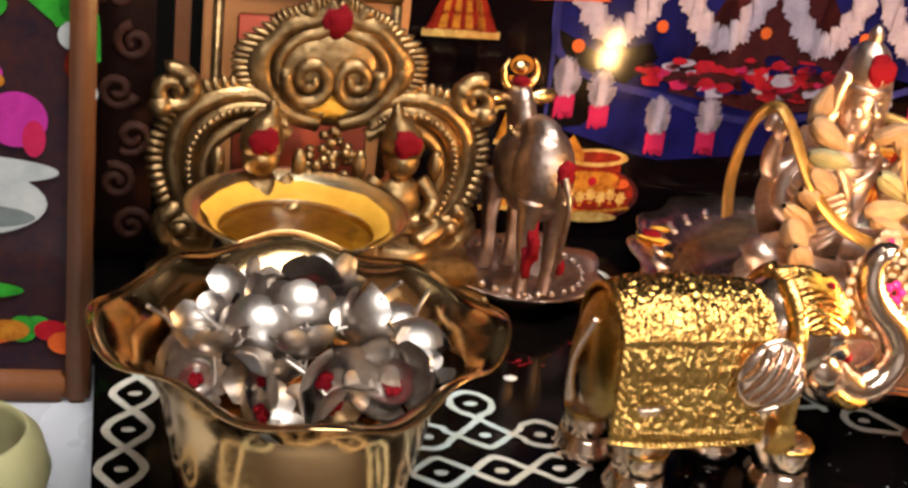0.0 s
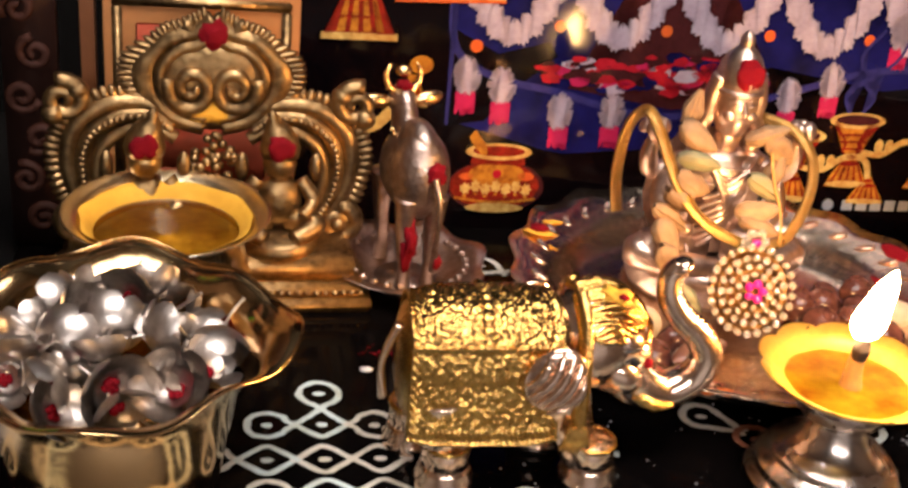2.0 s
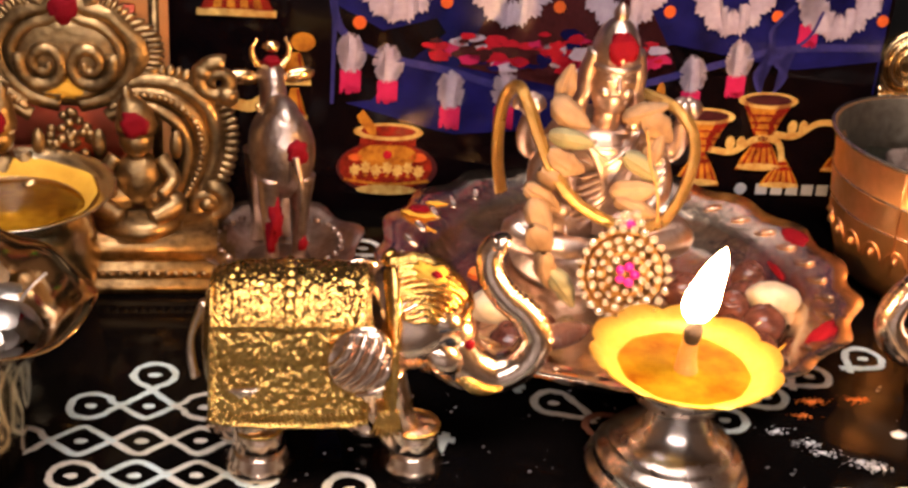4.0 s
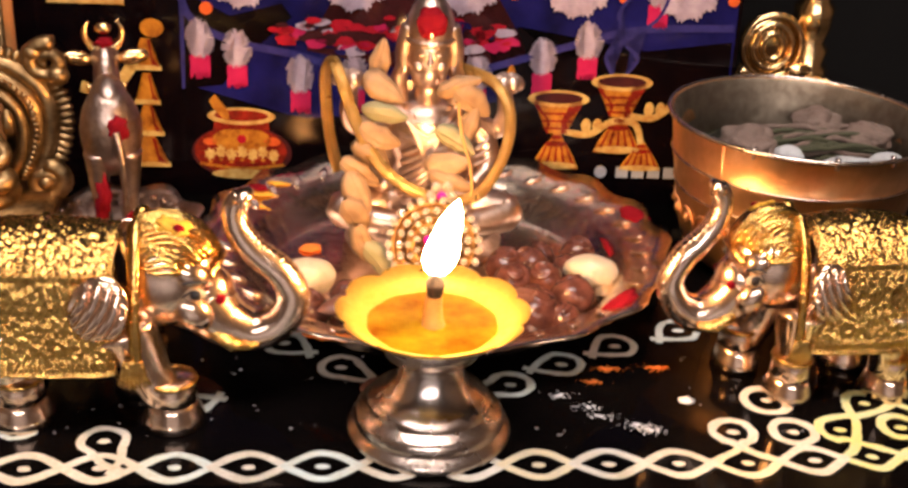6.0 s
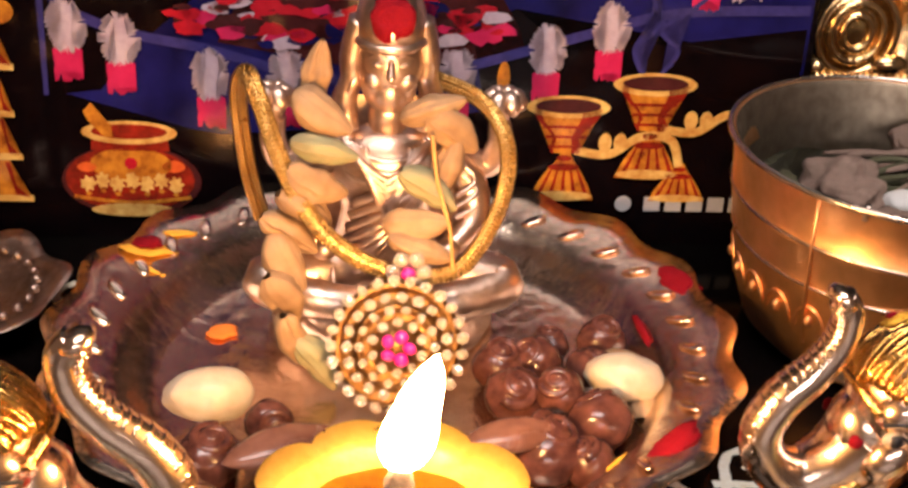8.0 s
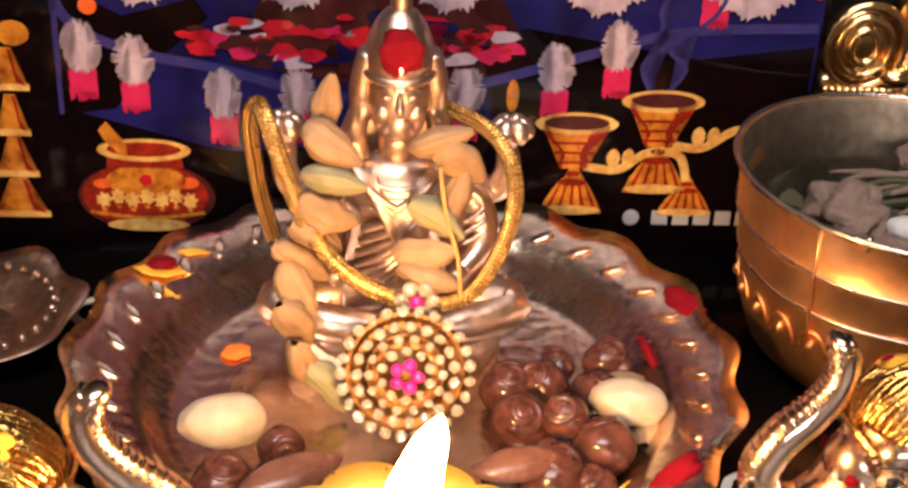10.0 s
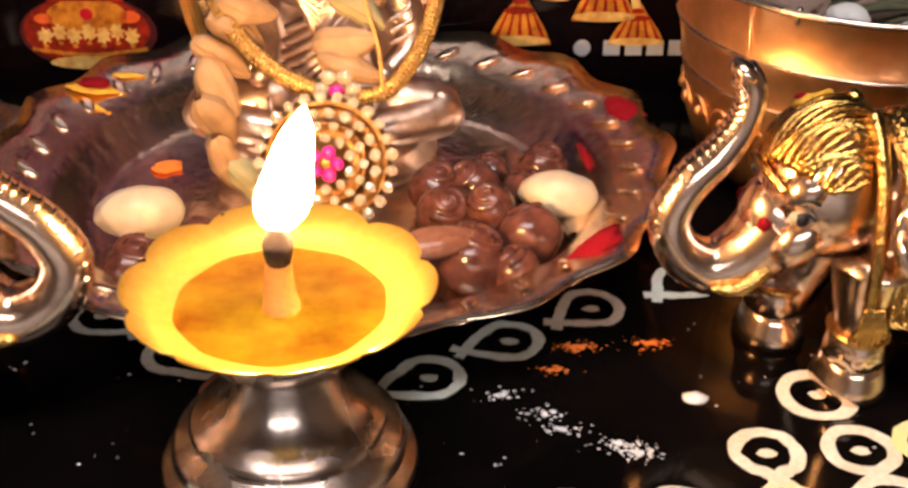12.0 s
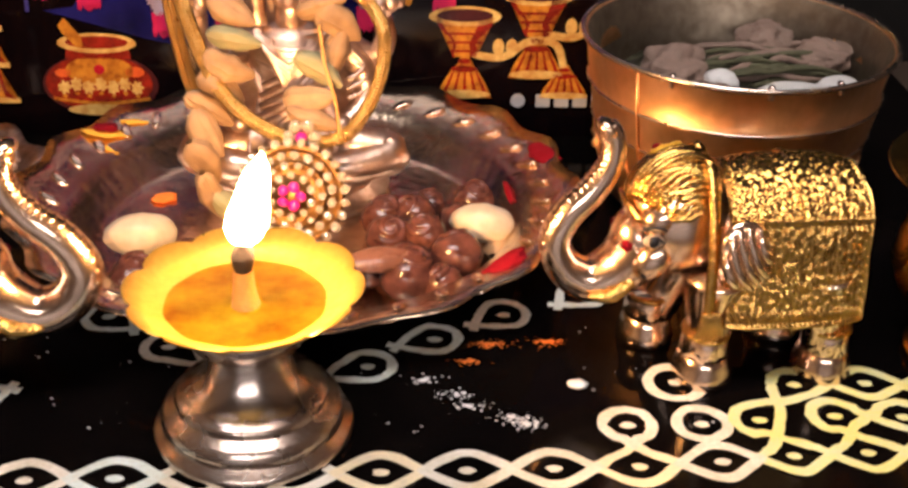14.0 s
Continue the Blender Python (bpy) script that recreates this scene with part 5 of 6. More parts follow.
def pillar_mesh():
    bm = bmesh.new()
    for i in range(16):
        blob(bm, (-1.75 + 0.235 * i, -0.8, 4.95), (0.2, 0.2, 0.26), None, 2)
    for k in range(3):
        tube(bm, [Vector((-0.7 + (1.25 - 0.4 * k) * math.cos(a), -0.6, 6.4 + (1.35 - 0.4 * k) * math.sin(a))) for a in (TAU * i / 24 for i in range(24))], 0.16, 8, closed=True)
    blob(bm, (-0.7, -0.3, 6.4), (1.35, 0.35, 1.4), None, 3)
    for i in range(12):
        a = TAU * i / 12
        blob(bm, (-0.7 + 0.85 * math.cos(a), -0.65, 6.4 + 0.9 * math.sin(a)), (0.16, 0.12, 0.16), None, 1)
    lathe(bm, [(0.9, 4.9), (0.9, 5.4), (0.7, 5.6), (0.85, 6.2), (0.6, 6.5), (0.8, 7.2), (0.85, 8.0), (0.6, 8.3), (0.9, 9.0), (0.7, 9.8), (0.01, 10.5)], 24, None, 0, (1.1, 0.1, 0))
    blob(bm, (0.5, -0.7, 5.45), (0.6, 0.4, 0.35), None, 2)
    blob(bm, (-1.7, -0.5, 5.2), (0.4, 0.3, 0.5), None, 2)
    return bm


bm = bmesh.new()
box(bm, (-2.1, -1.1, 0), (2.1, 1.1, 4.9), 0.15)
solid("wooden_block", bm, DARK_WOOD, at(22.75, 28.6, 0, 0, 0.97), "dark wooden block carrying the gilt statuette", "block")
solid("gilt_statuette", pillar_mesh(), [BRASS], at(22.75, 28.6, 0, 0, 0.97), "gilt statuette with a lattice disc and ringed column", "statuette")

# ---- the printed poster behind ----
poster = thing("devotional_poster", at(0.5, 26.1, 0.35, 0, 0.9, -5), "glossy dark poster printed with garlands, pots and lamps", "poster")
INK_BLACK = ink("black", (0.0015, 0.001, 0.0015), (0.006, 0.002, 0.002))
INK_BLUE = material("print_blue", (0.012, 0.011, 0.095), 0.09, 0.0, (0.002, 0.0015, 0.006), 60, 34, 0.0, 1.0, Specular_ior_level=0.12)
INK_VIOLET = ink("violet", (0.033, 0.028, 0.13), (0.014, 0.013, 0.06))
INK_WHITE = ink("white", (0.42, 0.34, 0.38), (0.24, 0.17, 0.22))
INK_PINK = ink("pink", (0.434, 0.019, 0.074), (0.310, 0.009, 0.050))
INK_RED = ink("red", (0.38, 0.012, 0.02), (0.2, 0.006, 0.012))
INK_ORANGE = ink("orange", (0.6, 0.11, 0.02), (0.3, 0.04, 0.01))
INK_GOLD = ink("gold", (0.5, 0.2, 0.018), (0.14, 0.03, 0.006), 0.09, 1.0)
INK_CREAM = ink("cream", (0.58, 0.4, 0.12), (0.3, 0.12, 0.02), 0.09, 1.0)
INK_BROWN = ink("brown", (0.26, 0.018, 0.008), (0.06, 0.008, 0.004), 0.09, 1.0)
INK_DARK = ink("dark_red", (0.056, 0.012, 0.012), (0.019, 0.006, 0.006))
INK_GREY = ink("grey", (0.310, 0.310, 0.310), (0.248, 0.248, 0.260))


def flat(name, outline, mat, layer=1, parent=None, label=""):
    """A printed shape on the poster: an outline in x and z, a hair proud of the sheet."""
    bm = bmesh.new()
    bm.faces.new([bm.verts.new((x, -0.012 * layer, z)) for x, z in outline])
    bmesh.ops.triangulate(bm, faces=bm.faces)
    for f in bm.faces:
        if f.normal.y > 0:
            f.normal_flip()
    return part(name, bm, mat, parent or poster, label, False)


def oval(cx, cz, rx, rz, n=28, a0=0.0, a1=TAU):
    return [(cx + rx * math.cos(a0 + (a1 - a0) * i / n), cz + rz * math.sin(a0 + (a1 - a0) * i / n)) for i in range(n if a1 - a0 >= TAU - 1e-6 else n + 1)]


def strip(points, width):
    """The outline of a printed line."""
    pts = [Vector((x, z)) for x, z in points]
    left, right = [], []
    for i, p in enumerate(pts):
        t = (pts[min(i + 1, len(pts) - 1)] - pts[max(i - 1, 0)]).normalized()
        w = width if not callable(width) else width(i / (len(pts) - 1))
        left.append(p + w / 2 * Vector((-t.y, t.x)))
        right.append(p - w / 2 * Vector((-t.y, t.x)))
    return [tuple(v) for v in left + right[::-1]]


def line2(points, steps=6):
    return [(p.x, p.y) for p in smooth_line([(x, z, 0) for x, z in points], steps)]


bm = bmesh.new()
box(bm, (-10.4, 0.0, -0.39), (22.0, 0.25, 26), 0.03)
part("sheet", bm, INK_BLACK, poster, smooth=False)
# night-blue hangings
flat("print_hanging", [(-2.0, 4.6), (3, 3.2), (8, 3.6), (13, 4.4), (21.8, 5.6), (21.8, 14), (-2.0, 14)], INK_BLUE, 1)
flat("print_hanging", [(3.2, 6.2), (5, 7.0), (6, 9.0), (5.6, 11), (10, 11), (9.6, 8.6), (12.5, 6.9), (12.8, 6.0), (8, 5.4)], INK_DARK, 2)
flat("print_hanging", [(-2.0, 4.4), (-0.4, 4.6), (1.0, 6.2), (2.6, 7.6), (2.2, 8.2), (0, 7.6), (-2.0, 8.6)], INK_BLACK, 2)
flat("print_hanging", [(11.6, 4.0), (21.7, 5.2), (21.7, 7.1), (18, 6.6), (14, 6.2), (12.4, 7.5), (11, 7.0)], INK_BLACK, 2)
flat("print_hanging", [(2.8, 4.0), (6, 4.2), (6.2, 5.6), (3.6, 5.2)], INK_BLUE, 3)
flat("print_table", [(-2.4, 0.4), (21.9, 0.4), (21.9, 4.1), (12, 3.9), (4, 3.1), (-2.4, 4.2)], INK_BLACK, 2)
# blue rope with tassels
flat("print_rope", strip(line2([(-1.9, 12), (-2.1, 9), (-1.6, 7.4), (0.2, 6.5), (2.8, 6.0), (5.5, 5.3), (8, 5.1), (10.8, 5.6), (14.5, 6.7), (17.5, 7.5), (21.7, 7.7)]), 0.32), INK_VIOLET, 4)
flat("print_rope", strip([(-2.05, 4.4), (-2.0, 8), (-2.1, 14)], 0.14), INK_VIOLET, 4)


def tassel(x, z, w=0.85, h=1.5):
    """A white tuberose tassel ending in a pink bell, printed."""
    rng = random.Random(int(x * 10))
    edge = []
    for i in range(84):
        a = TAU * i / 84
        k = 1 + (0.42 if i % 2 else -0.26) + rng.uniform(-0.16, 0.16)
        edge.append((x + 0.5 * w * k * math.cos(a), z + 0.75 + 0.5 * h * (1 + 0.4 * (k - 1)) * math.sin(a)))
    flat("print_tassel", edge, INK_WHITE, 6)
    skirt = [(x - 0.3 * w, z + 0.1), (x + 0.3 * w, z + 0.1)] + [(x + w * (0.52 - 0.05 * (i % 2)), z - 0.15 * i) for i in range(5)] + [(x + w * (0.5 - i / 14), z - 0.95 + (0.22 if i % 2 else 0) + rng.uniform(-0.08, 0.08)) for i in range(15)] + [(x - w * (0.52 - 0.05 * (i % 2)), z - 0.6 + 0.15 * i) for i in range(5)]
    flat("print_tassel_end", skirt, INK_PINK, 5)


for x, z in ((-1.31, 5.86), (0.26, 5.46), (2.97, 4.42), (5.3, 4.5), (10.6, 4.7), (13.45, 5.47), (15.4, 6.22), (18.3, 8.6)):
    tassel(x, z)


def garland(x0, x1, z, drop, n=110):
    """A fluffy white swag, printed."""
    pts = [(x0 + (x1 - x0) * i / n, z - drop * (1 - (2 * i / n - 1) ** 2)) for i in range(n + 1)]
    flat("print_garland", strip(pts, lambda t: 0.95 + 0.22 * math.sin(t * 211) + 0.2 * math.sin(t * 57)), INK_WHITE, 6)


for k in range(5):
    garland(-1.6 + 4.75 * k, 2.6 + 4.75 * k, 11.4, 2.9)
    flat("print_bead", oval(2.9 + 4.75 * k - 0.35, 8.9, 0.26, 0.26, 14), INK_ORANGE, 6)
flat("print_bead", oval(-1.0, 7.9, 0.28, 0.28, 14), INK_ORANGE, 6)
# heap of petals
rng = random.Random(21)
for i in range(150):
    a, r = rng.uniform(0, TAU), math.sqrt(rng.random())
    cx, cz = 6.9 + 5.2 * r * math.cos(a), 6.95 + 0.85 * r * math.sin(a)
    s = rng.uniform(0.18, 0.5)
    flat("print_petal", [(cx + s * k * math.cos(b) * 1.3, cz + s * k * math.sin(b) * 0.6) for b, k in ((TAU * j / 9, rng.uniform(0.6, 1.1)) for j in range(9))], (INK_RED, INK_DARK, INK_DARK, INK_WHITE, INK_RED, INK_BLUE, INK_RED, INK_PINK)[i % 8], 7 + i % 5)


def pot(x, z, s):
    """The printed water pot with a broad lip."""
    flat("print_pot", oval(x, z + 1.15 * s, 2.15 * s, 1.2 * s), INK_DARK, 7)
    flat("print_pot", oval(x - 0.05 * s, z + 1.2 * s, 1.98 * s, 1.1 * s), INK_BROWN, 8)
    flat("print_pot_shine", oval(x - 1.35 * s, z + 1.6 * s, 0.3 * s, 0.16 * s, 12), INK_ORANGE, 9)
    flat("print_pot_shine", oval(x + 1.3 * s, z + 1.65 * s, 0.36 * s, 0.2 * s, 12), INK_ORANGE, 9)
    flat("print_pot", oval(x, z + 1.7 * s, 1.25 * s, 0.55 * s), INK_GOLD, 9)
    flat("print_pot", oval(x, z + 0.18 * s, 1.3 * s, 0.22 * s), INK_CREAM, 9)
    flat("print_pot", strip(line2([(x - 1.8 * s, z + 0.62 * s), (x, z + 0.42 * s), (x + 1.8 * s, z + 0.62 * s)]), 0.12 * s), INK_GOLD, 9)
    for k in range(7):
        flat("print_pot_flower", [(x + (-1.35 + 0.45 * k + 0.26 * (0.78 + 0.2 * math.cos(7 * b + k)) * math.cos(b)) * s, z + (1.05 + 0.12 * (k % 2) + 0.3 * (0.78 + 0.2 * math.cos(7 * b + k)) * math.sin(b)) * s) for b in (TAU * j / 40 for j in range(40))], INK_CREAM, 10)
        flat("print_pot_flower", oval(x - 1.35 * s + 0.45 * k * s, z + 0.72 * s + 0.1 * s * (k % 2), 0.09 * s, 0.07 * s, 8), INK_GOLD, 10)
    flat("print_pot", oval(x, z + 1.75 * s, 0.2 * s, 0.2 * s, 10), INK_RED, 11)
    flat("print_pot", [(x - 1.15 * s, z + 2.6 * s), (x + 1.15 * s, z + 2.6 * s), (x + 1.2 * s, z + 2.15 * s), (x - 1.2 * s, z + 2.15 * s)], INK_BROWN, 9)
    flat("print_pot_lip", oval(x, z + 2.75 * s, 1.45 * s, 0.38 * s), INK_CREAM, 10)
    flat("print_pot_mouth", oval(x, z + 2.78 * s, 1.15 * s, 0.24 * s), INK_BROWN, 11)
    flat("print_ladle", [(x - 1.1 * s, z + 3.7 * s), (x - 0.55 * s, z + 3.0 * s), (x - 0.5 * s, z + 2.6 * s), (x - 0.75 * s, z + 2.6 * s), (x - 1.2 * s, z + 3.1 * s), (x - 1.35 * s, z + 3.4 * s)], INK_GOLD, 12)


pot(0.4, 0.45, 1.02)


def bell_foot(x, z, w, h):
    """A printed bell-shaped foot with fluting and rings."""
    side = line2([(0.14, 1.0), (0.2, 0.82), (0.5, 0.6), (0.78, 0.32), (0.92, 0.12), (1.0, 0.0)])
    flat("print_foot", [(x + w * a, z + h * b) for a, b in side] + [(x - w * a, z + h * b) for a, b in side[::-1]], INK_GOLD, 8)
    for k in range(5):
        q = -0.72 + 0.36 * k
        flat("print_fluting", [(x + w * q * 0.55, z + h * 0.62), (x + w * (q * 0.55 + 0.06), z + h * 0.62), (x + w * (q + 0.1), z + h * 0.14), (x + w * (q - 0.04), z + h * 0.14)], INK_BROWN, 9)
    for b, a in ((0.08, 0.98), (0.66, 0.48), (0.84, 0.24)):
        flat("print_ring", oval(x, z + h * b, w * a, h * 0.05 * (1 + a), 20), INK_CREAM if b < 0.5 else INK_BROWN, 10)


def censer(x, z, s):
    """A printed incense burner with a curling handle."""
    bowl_side = line2([(1.0, 2.9), (0.85, 2.55), (0.5, 2.2), (0.34, 1.95), (0.45, 1.75), (0.4, 1.55)])
    flat("print_censer", [(x + a * s, z + b * s) for a, b in bowl_side] + [(x - a * s, z + b * s) for a, b in bowl_side[::-1]], INK_GOLD, 9)
    flat("print_censer_shade", [(x + a * s, z + b * s) for a, b in bowl_side] + [(x + a * 0.45 * s, z + b * s) for a, b in bowl_side[::-1]], INK_BROWN, 10)
    flat("print_censer_shade", [(x - a * s, z + b * s) for a, b in bowl_side] + [(x - a * 0.8 * s, z + b * s) for a, b in bowl_side[::-1]], INK_BROWN, 10)
    for k in range(3):
        flat("print_censer", strip([(x - (0.5 + 0.1 * k) * s, z + (1.75 + 0.3 * k) * s), (x + (0.5 + 0.1 * k) * s, z + (1.75 + 0.3 * k) * s)], 0.09 * s), INK_BROWN, 10)
    flat("print_censer_cup", oval(x, z + 2.95 * s, 1.22 * s, 0.34 * s), INK_CREAM, 10)
    flat("print_censer_cup", oval(x, z + 2.98 * s, 0.95 * s, 0.22 * s), INK_DARK, 11)
    bell_foot(x, z + 0.1 * s, 0.95 * s, 1.55 * s)
    flat("print_handle", strip(line2([(x + 0.3 * s, z + 1.65 * s), (x + 1.3 * s, z + 1.55 * s), (x + 2.2 * s, z + 2.1 * s), (x + 3.1 * s, z + 2.0 * s), (x + 3.4 * s, z + 1.2 * s)]), 0.26 * s), INK_CREAM, 10)
    bell_foot(x + 3.45 * s, z + 0.1 * s, 0.85 * s, 1.2 * s)
    for k in range(2):
        flat("print_bird", oval(x + (1.15 + 0.45 * k) * s, z + 1.9 * s, 0.2 * s, 0.3 * s, 12), INK_CREAM, 11)


censer(14.25, 1.1, 1.12)
censer(17.0, 1.9, 1.12)
flat("print_smoke", strip(line2([(16.6, 5.4), (16.2, 6.4), (17.0, 7.2), (16.6, 8.2), (17.5, 9.4)]), 0.16), INK_VIOLET, 8)
flat("print_smoke", strip(line2([(17.0, 5.4), (17.6, 6.3), (17.0, 7.0), (18.3, 8.0), (18.8, 9.2)]), 0.14), INK_VIOLET, 8)
flat("print_candle", oval(12.1, 5.3, 0.2, 0.55, 14), INK_GOLD, 8)
# small printed credit line, kept as plain bars
flat("print_mark", oval(16.35, 1.1, 0.28, 0.28, 16), INK_GREY, 8)
for k in range(5):
    flat("print_mark", [(17.05 + 0.72 * k, 0.85), (17.6 + 0.72 * k, 0.85), (17.6 + 0.72 * k, 1.36), (17.05 + 0.72 * k, 1.36)], INK_GREY, 8)


def print_bell(x, z, s):
    flat("print_bell", [(x - 1.55 * s, z), (x + 1.55 * s, z), (x + 1.1 * s, z + 0.7 * s), (x + 0.75 * s, z + 1.9 * s), (x - 0.75 * s, z + 1.9 * s), (x - 1.1 * s, z + 0.7 * s)], INK_BROWN, 8)
    for k in range(4):
        flat("print_bell_fluting", [(x + (-0.6 + 0.35 * k) * s, z + 1.85 * s), (x + (-0.45 + 0.35 * k) * s, z + 1.85 * s), (x + (-0.62 + 0.55 * k) * s, z + 0.3 * s), (x + (-0.95 + 0.55 * k) * s, z + 0.3 * s)], INK_GOLD, 9)
    flat("print_bell", strip([(x - 1.6 * s, z + 0.1 * s), (x + 1.6 * s, z + 0.1 * s)], 0.3 * s), INK_CREAM, 9)
    flat("print_bell", strip([(x - 1.05 * s, z + 0.9 * s), (x + 1.05 * s, z + 0.9 * s)], 0.16 * s), INK_BROWN, 9)
    flat("print_bell_shade", [(x + 0.5 * s, z + 1.9 * s), (x + 0.75 * s, z + 1.9 * s), (x + 1.1 * s, z + 0.7 * s), (x + 1.5 * s, z + 0.2 * s), (x + 0.7 * s, z + 0.2 * s)], INK_BROWN, 9)
    flat("print_bell_shade", [(x - 0.75 * s, z + 1.9 * s), (x - 0.6 * s, z + 1.9 * s), (x - 0.85 * s, z + 0.7 * s), (x - 1.1 * s, z + 0.2 * s), (x - 1.5 * s, z + 0.2 * s), (x - 1.1 * s, z + 0.7 * s)], INK_BROWN, 9)
    flat("print_bell", oval(x, z + 2.1 * s, 0.6 * s, 0.5 * s), INK_ORANGE, 9)


print_bell(-6.0, 8.0, 1.0)
for z, w in ((0.9, 0.9), (2.3, 0.68), (3.7, 0.55), (5.2, 0.65)):
    flat("print_lamp_tier", [(-3.6 - w, z), (-3.6 + w, z), (-3.6 + w * 0.45, z + 0.5), (-3.6 + w * 0.3, z + 1.35), (-3.6 - w * 0.3, z + 1.35), (-3.6 - w * 0.45, z + 0.5)], INK_GOLD, 8)
    flat("print_lamp_shade", [(-3.6 + w * 0.4, z + 0.2), (-3.6 + w * 0.9, z + 0.1), (-3.6 + w * 0.45, z + 0.5), (-3.6 + w * 0.3, z + 1.3), (-3.6 + w * 0.12, z + 1.3)], INK_BROWN, 9)
    flat("print_lamp_tier", strip([(-3.6 - w, z + 0.08), (-3.6 + w, z + 0.08)], 0.22), INK_CREAM, 9)
flat("print_lamp_bird", strip(line2([(-6.4, 4.4), (-5.4, 4.2), (-4.6, 4.8), (-4.1, 5.6)]), 0.5), INK_CREAM, 9)
flat("print_lamp_bird", oval(-3.3, 7.0, 0.5, 0.4), INK_GOLD, 9)
flat("print_border", [(-4.6, 9.6), (0.1, 9.75), (0.1, 10.6), (-4.6, 10.4)], INK_ORANGE, 7)
flat("print_border", strip([(-4.6, 9.8), (0.1, 9.95)], 0.14), INK_CREAM, 8)

# ---- plaque, carved post and framed picture at the other end ----
plaque = thing("orange_plaque", at(-10.6, 25.0, 0), "orange and gold embossed plaque behind the throne", "plaque")
bm = bmesh.new()
box(bm, (-3.4, 0, 0), (3.4, 0.3, 9.6), 0.06)
part("panel", bm, material("orange_card", (0.5, 0.2, 0.06), 0.4, 0.0, (0.3, 0.15, 0.05), 300, 60, 0.2), plaque, smooth=False)
for lo, hi in (((-3.1, -0.12, 8.9), (3.1, 0, 9.25)), ((-3.1, -0.12, 0.3), (-2.75, 0, 8.9)), ((2.75, -0.12, 0.3), (3.1, 0, 8.9))):
    bm = bmesh.new()
    box(bm, lo, hi, 0.05)
    part("border", bm, OLD_BRASS, plaque)
bm = bmesh.new()
box(bm, (-2.3, -0.1, 1.0), (2.3, 0, 8.3), 0.05)
part("field", bm, material("red_card", (0.5, 0.08, 0.04), 0.5, 0.0, (0.4, 0.12, 0.05), 300, 60, 0.2), plaque)

post = thing("carved_post", at(-16.4, 24.5, 0), "dark carved wooden post with scrolling relief", "post")
bm = bmesh.new()
box(bm, (-0.9, -0.5, 0), (0.9, 0.6, 26), 0.15)
part("shaft", bm, DARK_WOOD, post)
for k in range(16):
    bm = bmesh.new()
    tube(bm, spiral((0.25 * (-1) ** k, -0.6, 1.2 + 1.55 * k), 0.6, 0.1, 1.4, k * 2.0, (1, 0, 0), (0, 0, 1), 20, (-1) ** k), 0.17, 7)
    part("scroll", bm, CARVING, post)
slab("trim", (-14.85, 25.6, 0), (-14.35, 26.2, 24), WOOD)

frame_ = thing("framed_picture", at(-20.7, 17.0, -1.1, -4, 1, -6), "colourful devotional print in a varnished wooden frame", "picture")
for lo, hi in (((2.75, -0.4, 0), (3.4, 0.6, 24)), ((-9, -0.4, 0), (2.75, 0.6, 0.8))):
    bm = bmesh.new()
    box(bm, lo, hi, 0.12)
    part("moulding", bm, WOOD, frame_)
bm = bmesh.new()
box(bm, (-9, 0.1, 0.8), (2.75, 0.4, 24))
part("print", bm, ink("night", (0.019, 0.012, 0.019), (0.056, 0.019, 0.012)), frame_, smooth=False)
GREEN, WHITE2, MAGENTA = ink("green", (0.045, 0.3, 0.025), (0.02, 0.15, 0.012), 0.09, 1.0), ink("pale", (0.45, 0.45, 0.42), (0.28, 0.31, 0.3)), ink("magenta", (0.42, 0.03, 0.25), (0.24, 0.016, 0.14))


def framed(outline, mat, layer):
    ob = flat("print_shape", outline, mat, layer, frame_)
    ob.location = (1.5 * CM, 0.085 * CM, 0)


rng = random.Random(17)
LEAF = ink("leaf", (0.05, 0.3, 0.03), (0.012, 0.09, 0.012), 0.09, 1.0)
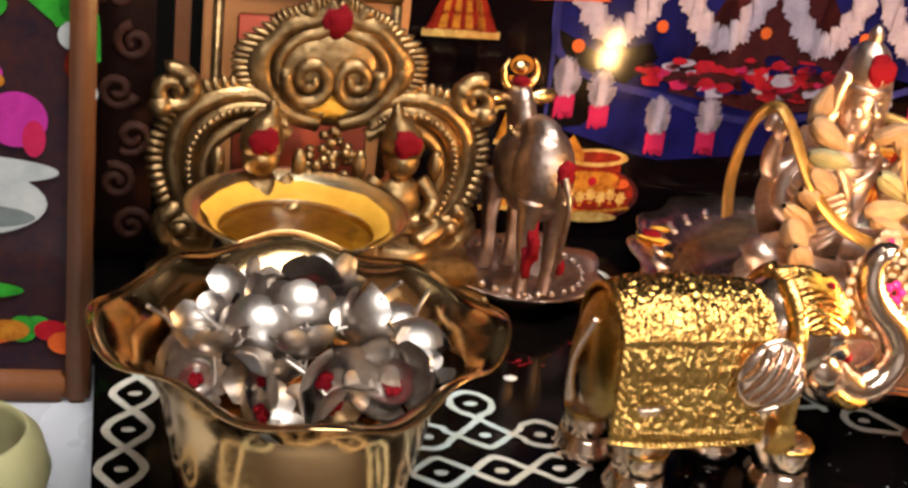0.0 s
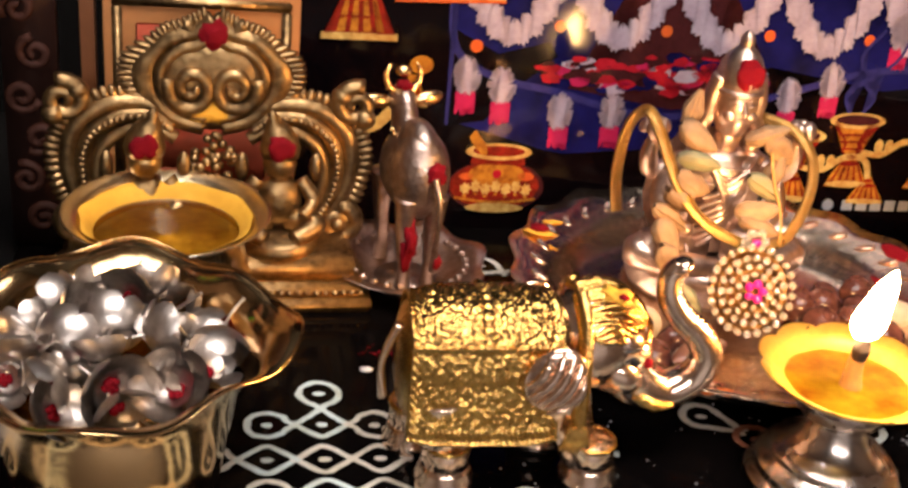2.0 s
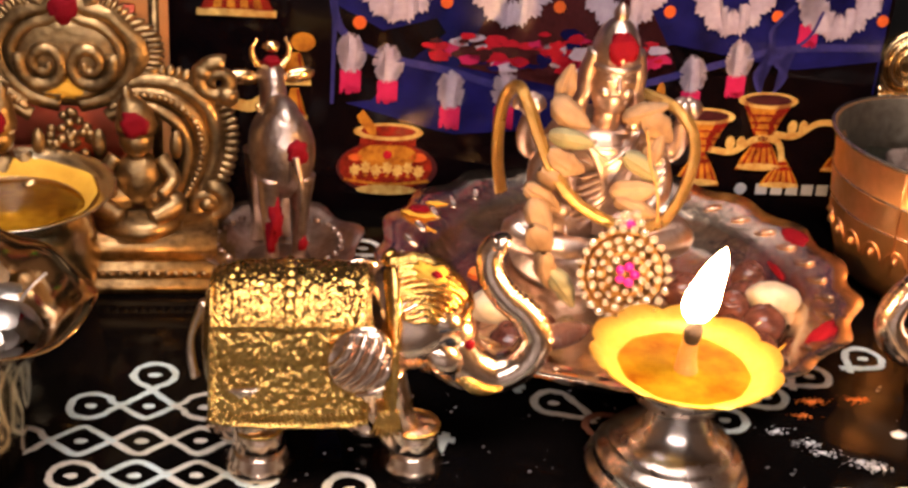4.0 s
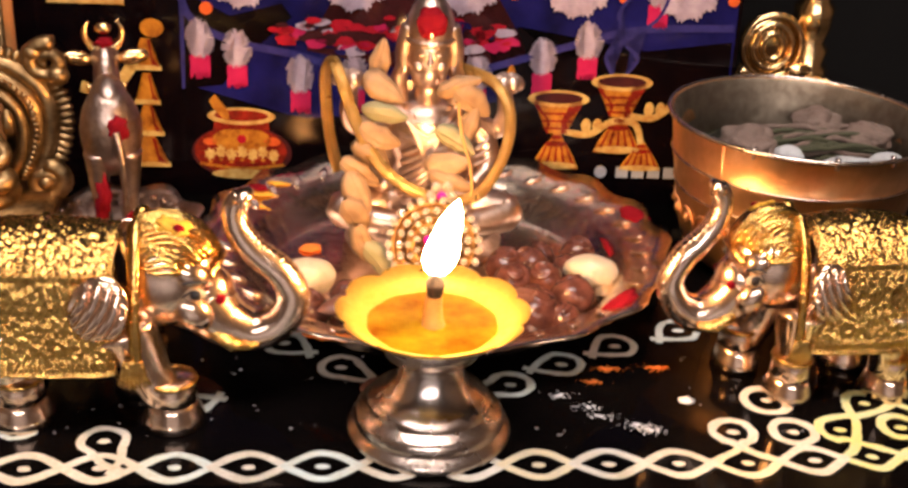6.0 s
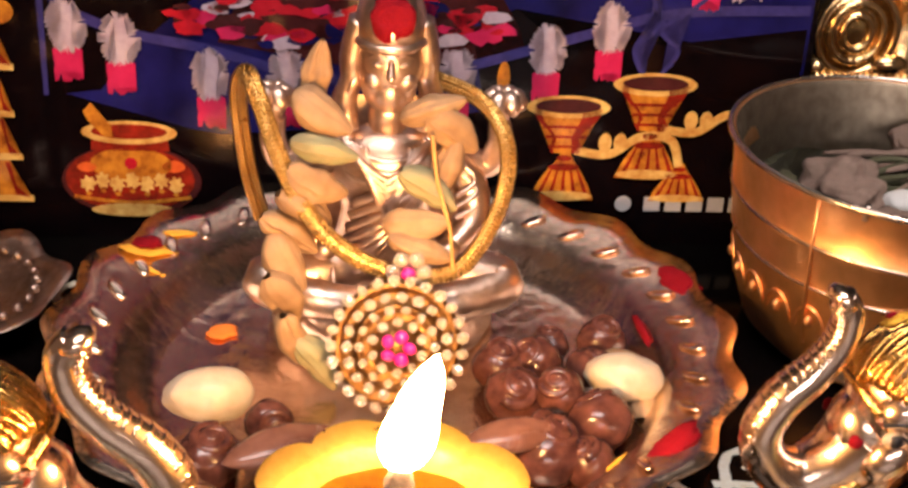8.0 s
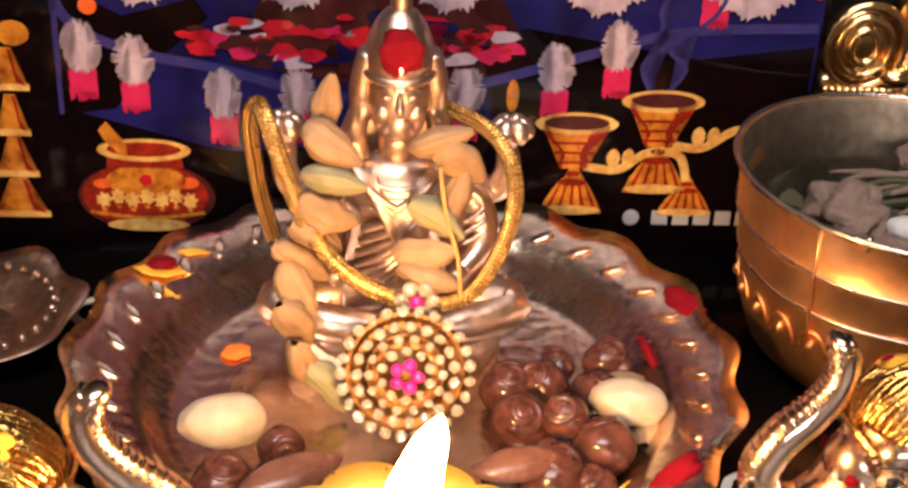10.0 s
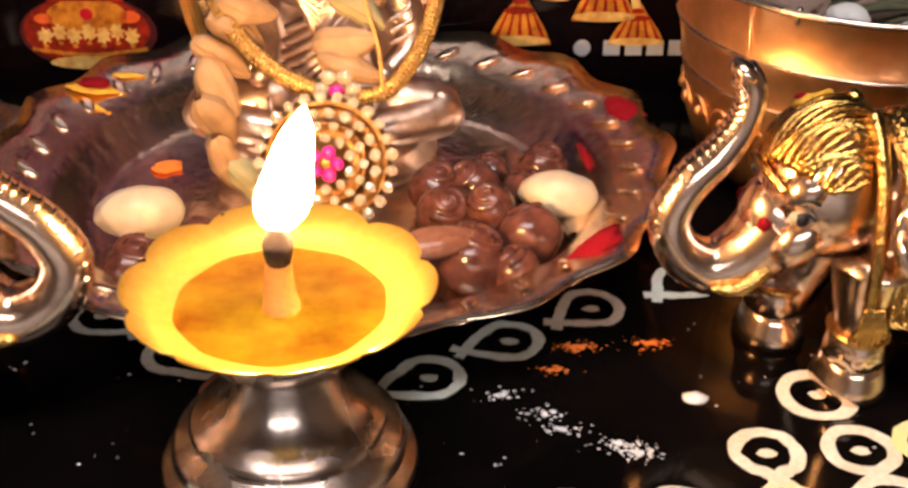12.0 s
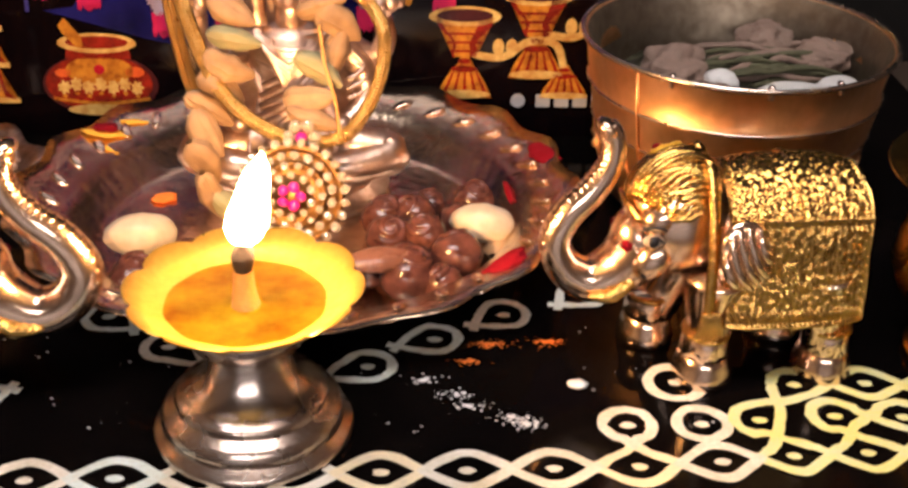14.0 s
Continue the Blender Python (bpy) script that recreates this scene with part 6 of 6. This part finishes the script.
# banana leaves, hung flowers, and the jar on its foot among fruit
for k in range(7):
    x, z = -5.2 + 0.9 * k, 15.4 - 0.25 * k - 0.06 * k * k
    framed(strip(line2([(x - 1.6, z + 0.7), (x, z + 0.2), (x + 1.2, z - 0.9), (x + 1.7, z - 2.1)]), lambda t: 0.15 + 1.2 * math.sin(math.pi * min(0.97, t + 0.05))), (LEAF, GREEN)[k % 2], 2 + k % 2)
for k in range(26):
    x, z = -2.6 + 2.0 * rng.random(), 13.2 - 0.2 * k
    framed(oval(x, z, rng.uniform(0.25, 0.5), rng.uniform(0.2, 0.36), 12), (INK_RED, INK_CREAM, MAGENTA, INK_GOLD, INK_ORANGE, GREEN)[k % 6], 4 + k % 4)
for k in range(9):
    framed(oval(0.4 + 0.15 * k, 14.8 - 0.75 * k, rng.uniform(0.2, 0.42), rng.uniform(0.25, 0.5), 12), (WHITE2, LEAF, WHITE2, INK_BROWN)[k % 4], 3)
framed(oval(-0.1, 8.0, 0.8, 0.75), MAGENTA, 8)
framed(oval(0.35, 7.5, 0.3, 0.5), INK_PINK, 9)
framed(oval(-1.6, 6.6, 2.6, 0.4), WHITE2, 8)
framed(oval(-1.7, 5.7, 2.4, 1.0), WHITE2, 7)
framed(oval(-1.5, 5.3, 1.9, 0.35), ink("shadow_grey", (0.16, 0.18, 0.17), (0.1, 0.11, 0.1)), 8)
framed(strip(line2([(-1.6, 4.9), (-1.5, 4.2), (-1.6, 3.4)]), lambda t: 1.1 - 1.4 * t * (1 - t)), WHITE2, 7)
framed(oval(-1.6, 3.2, 1.7, 0.28), GREEN, 8)
for k in range(18):
    framed(oval(-4.5 + 0.38 * k, 1.5 + 0.9 * rng.random(), rng.uniform(0.3, 0.6), rng.uniform(0.22, 0.4), 14), (INK_ORANGE, INK_GOLD, GREEN, LEAF, INK_RED)[k % 5], 5 + k % 4)
for k in range(14):
    z = 23.5 - 0.5 * k
    framed(oval(-1.5 + 2.6 * rng.random(), z, rng.uniform(0.5, 1.0), rng.uniform(0.4, 0.8), 12), (INK_BROWN, INK_DARK, INK_BROWN, INK_GOLD)[k % 4], 2 + k % 5)

bm = bmesh.new()
shell(bm, [(0.01, 0), (1.6, 0), (2.1, 0.6), (2.4, 1.8), (2.2, 2.6), (1.9, 2.9)], 40, lambda a, k: (1 + 0.04 * math.cos(a * 3), 0), 0.35)
solid("ceramic_pot", bm, CERAMIC, at(-20.6, 11.4, -1.6), "small olive ceramic pot standing on the marble", "pot")
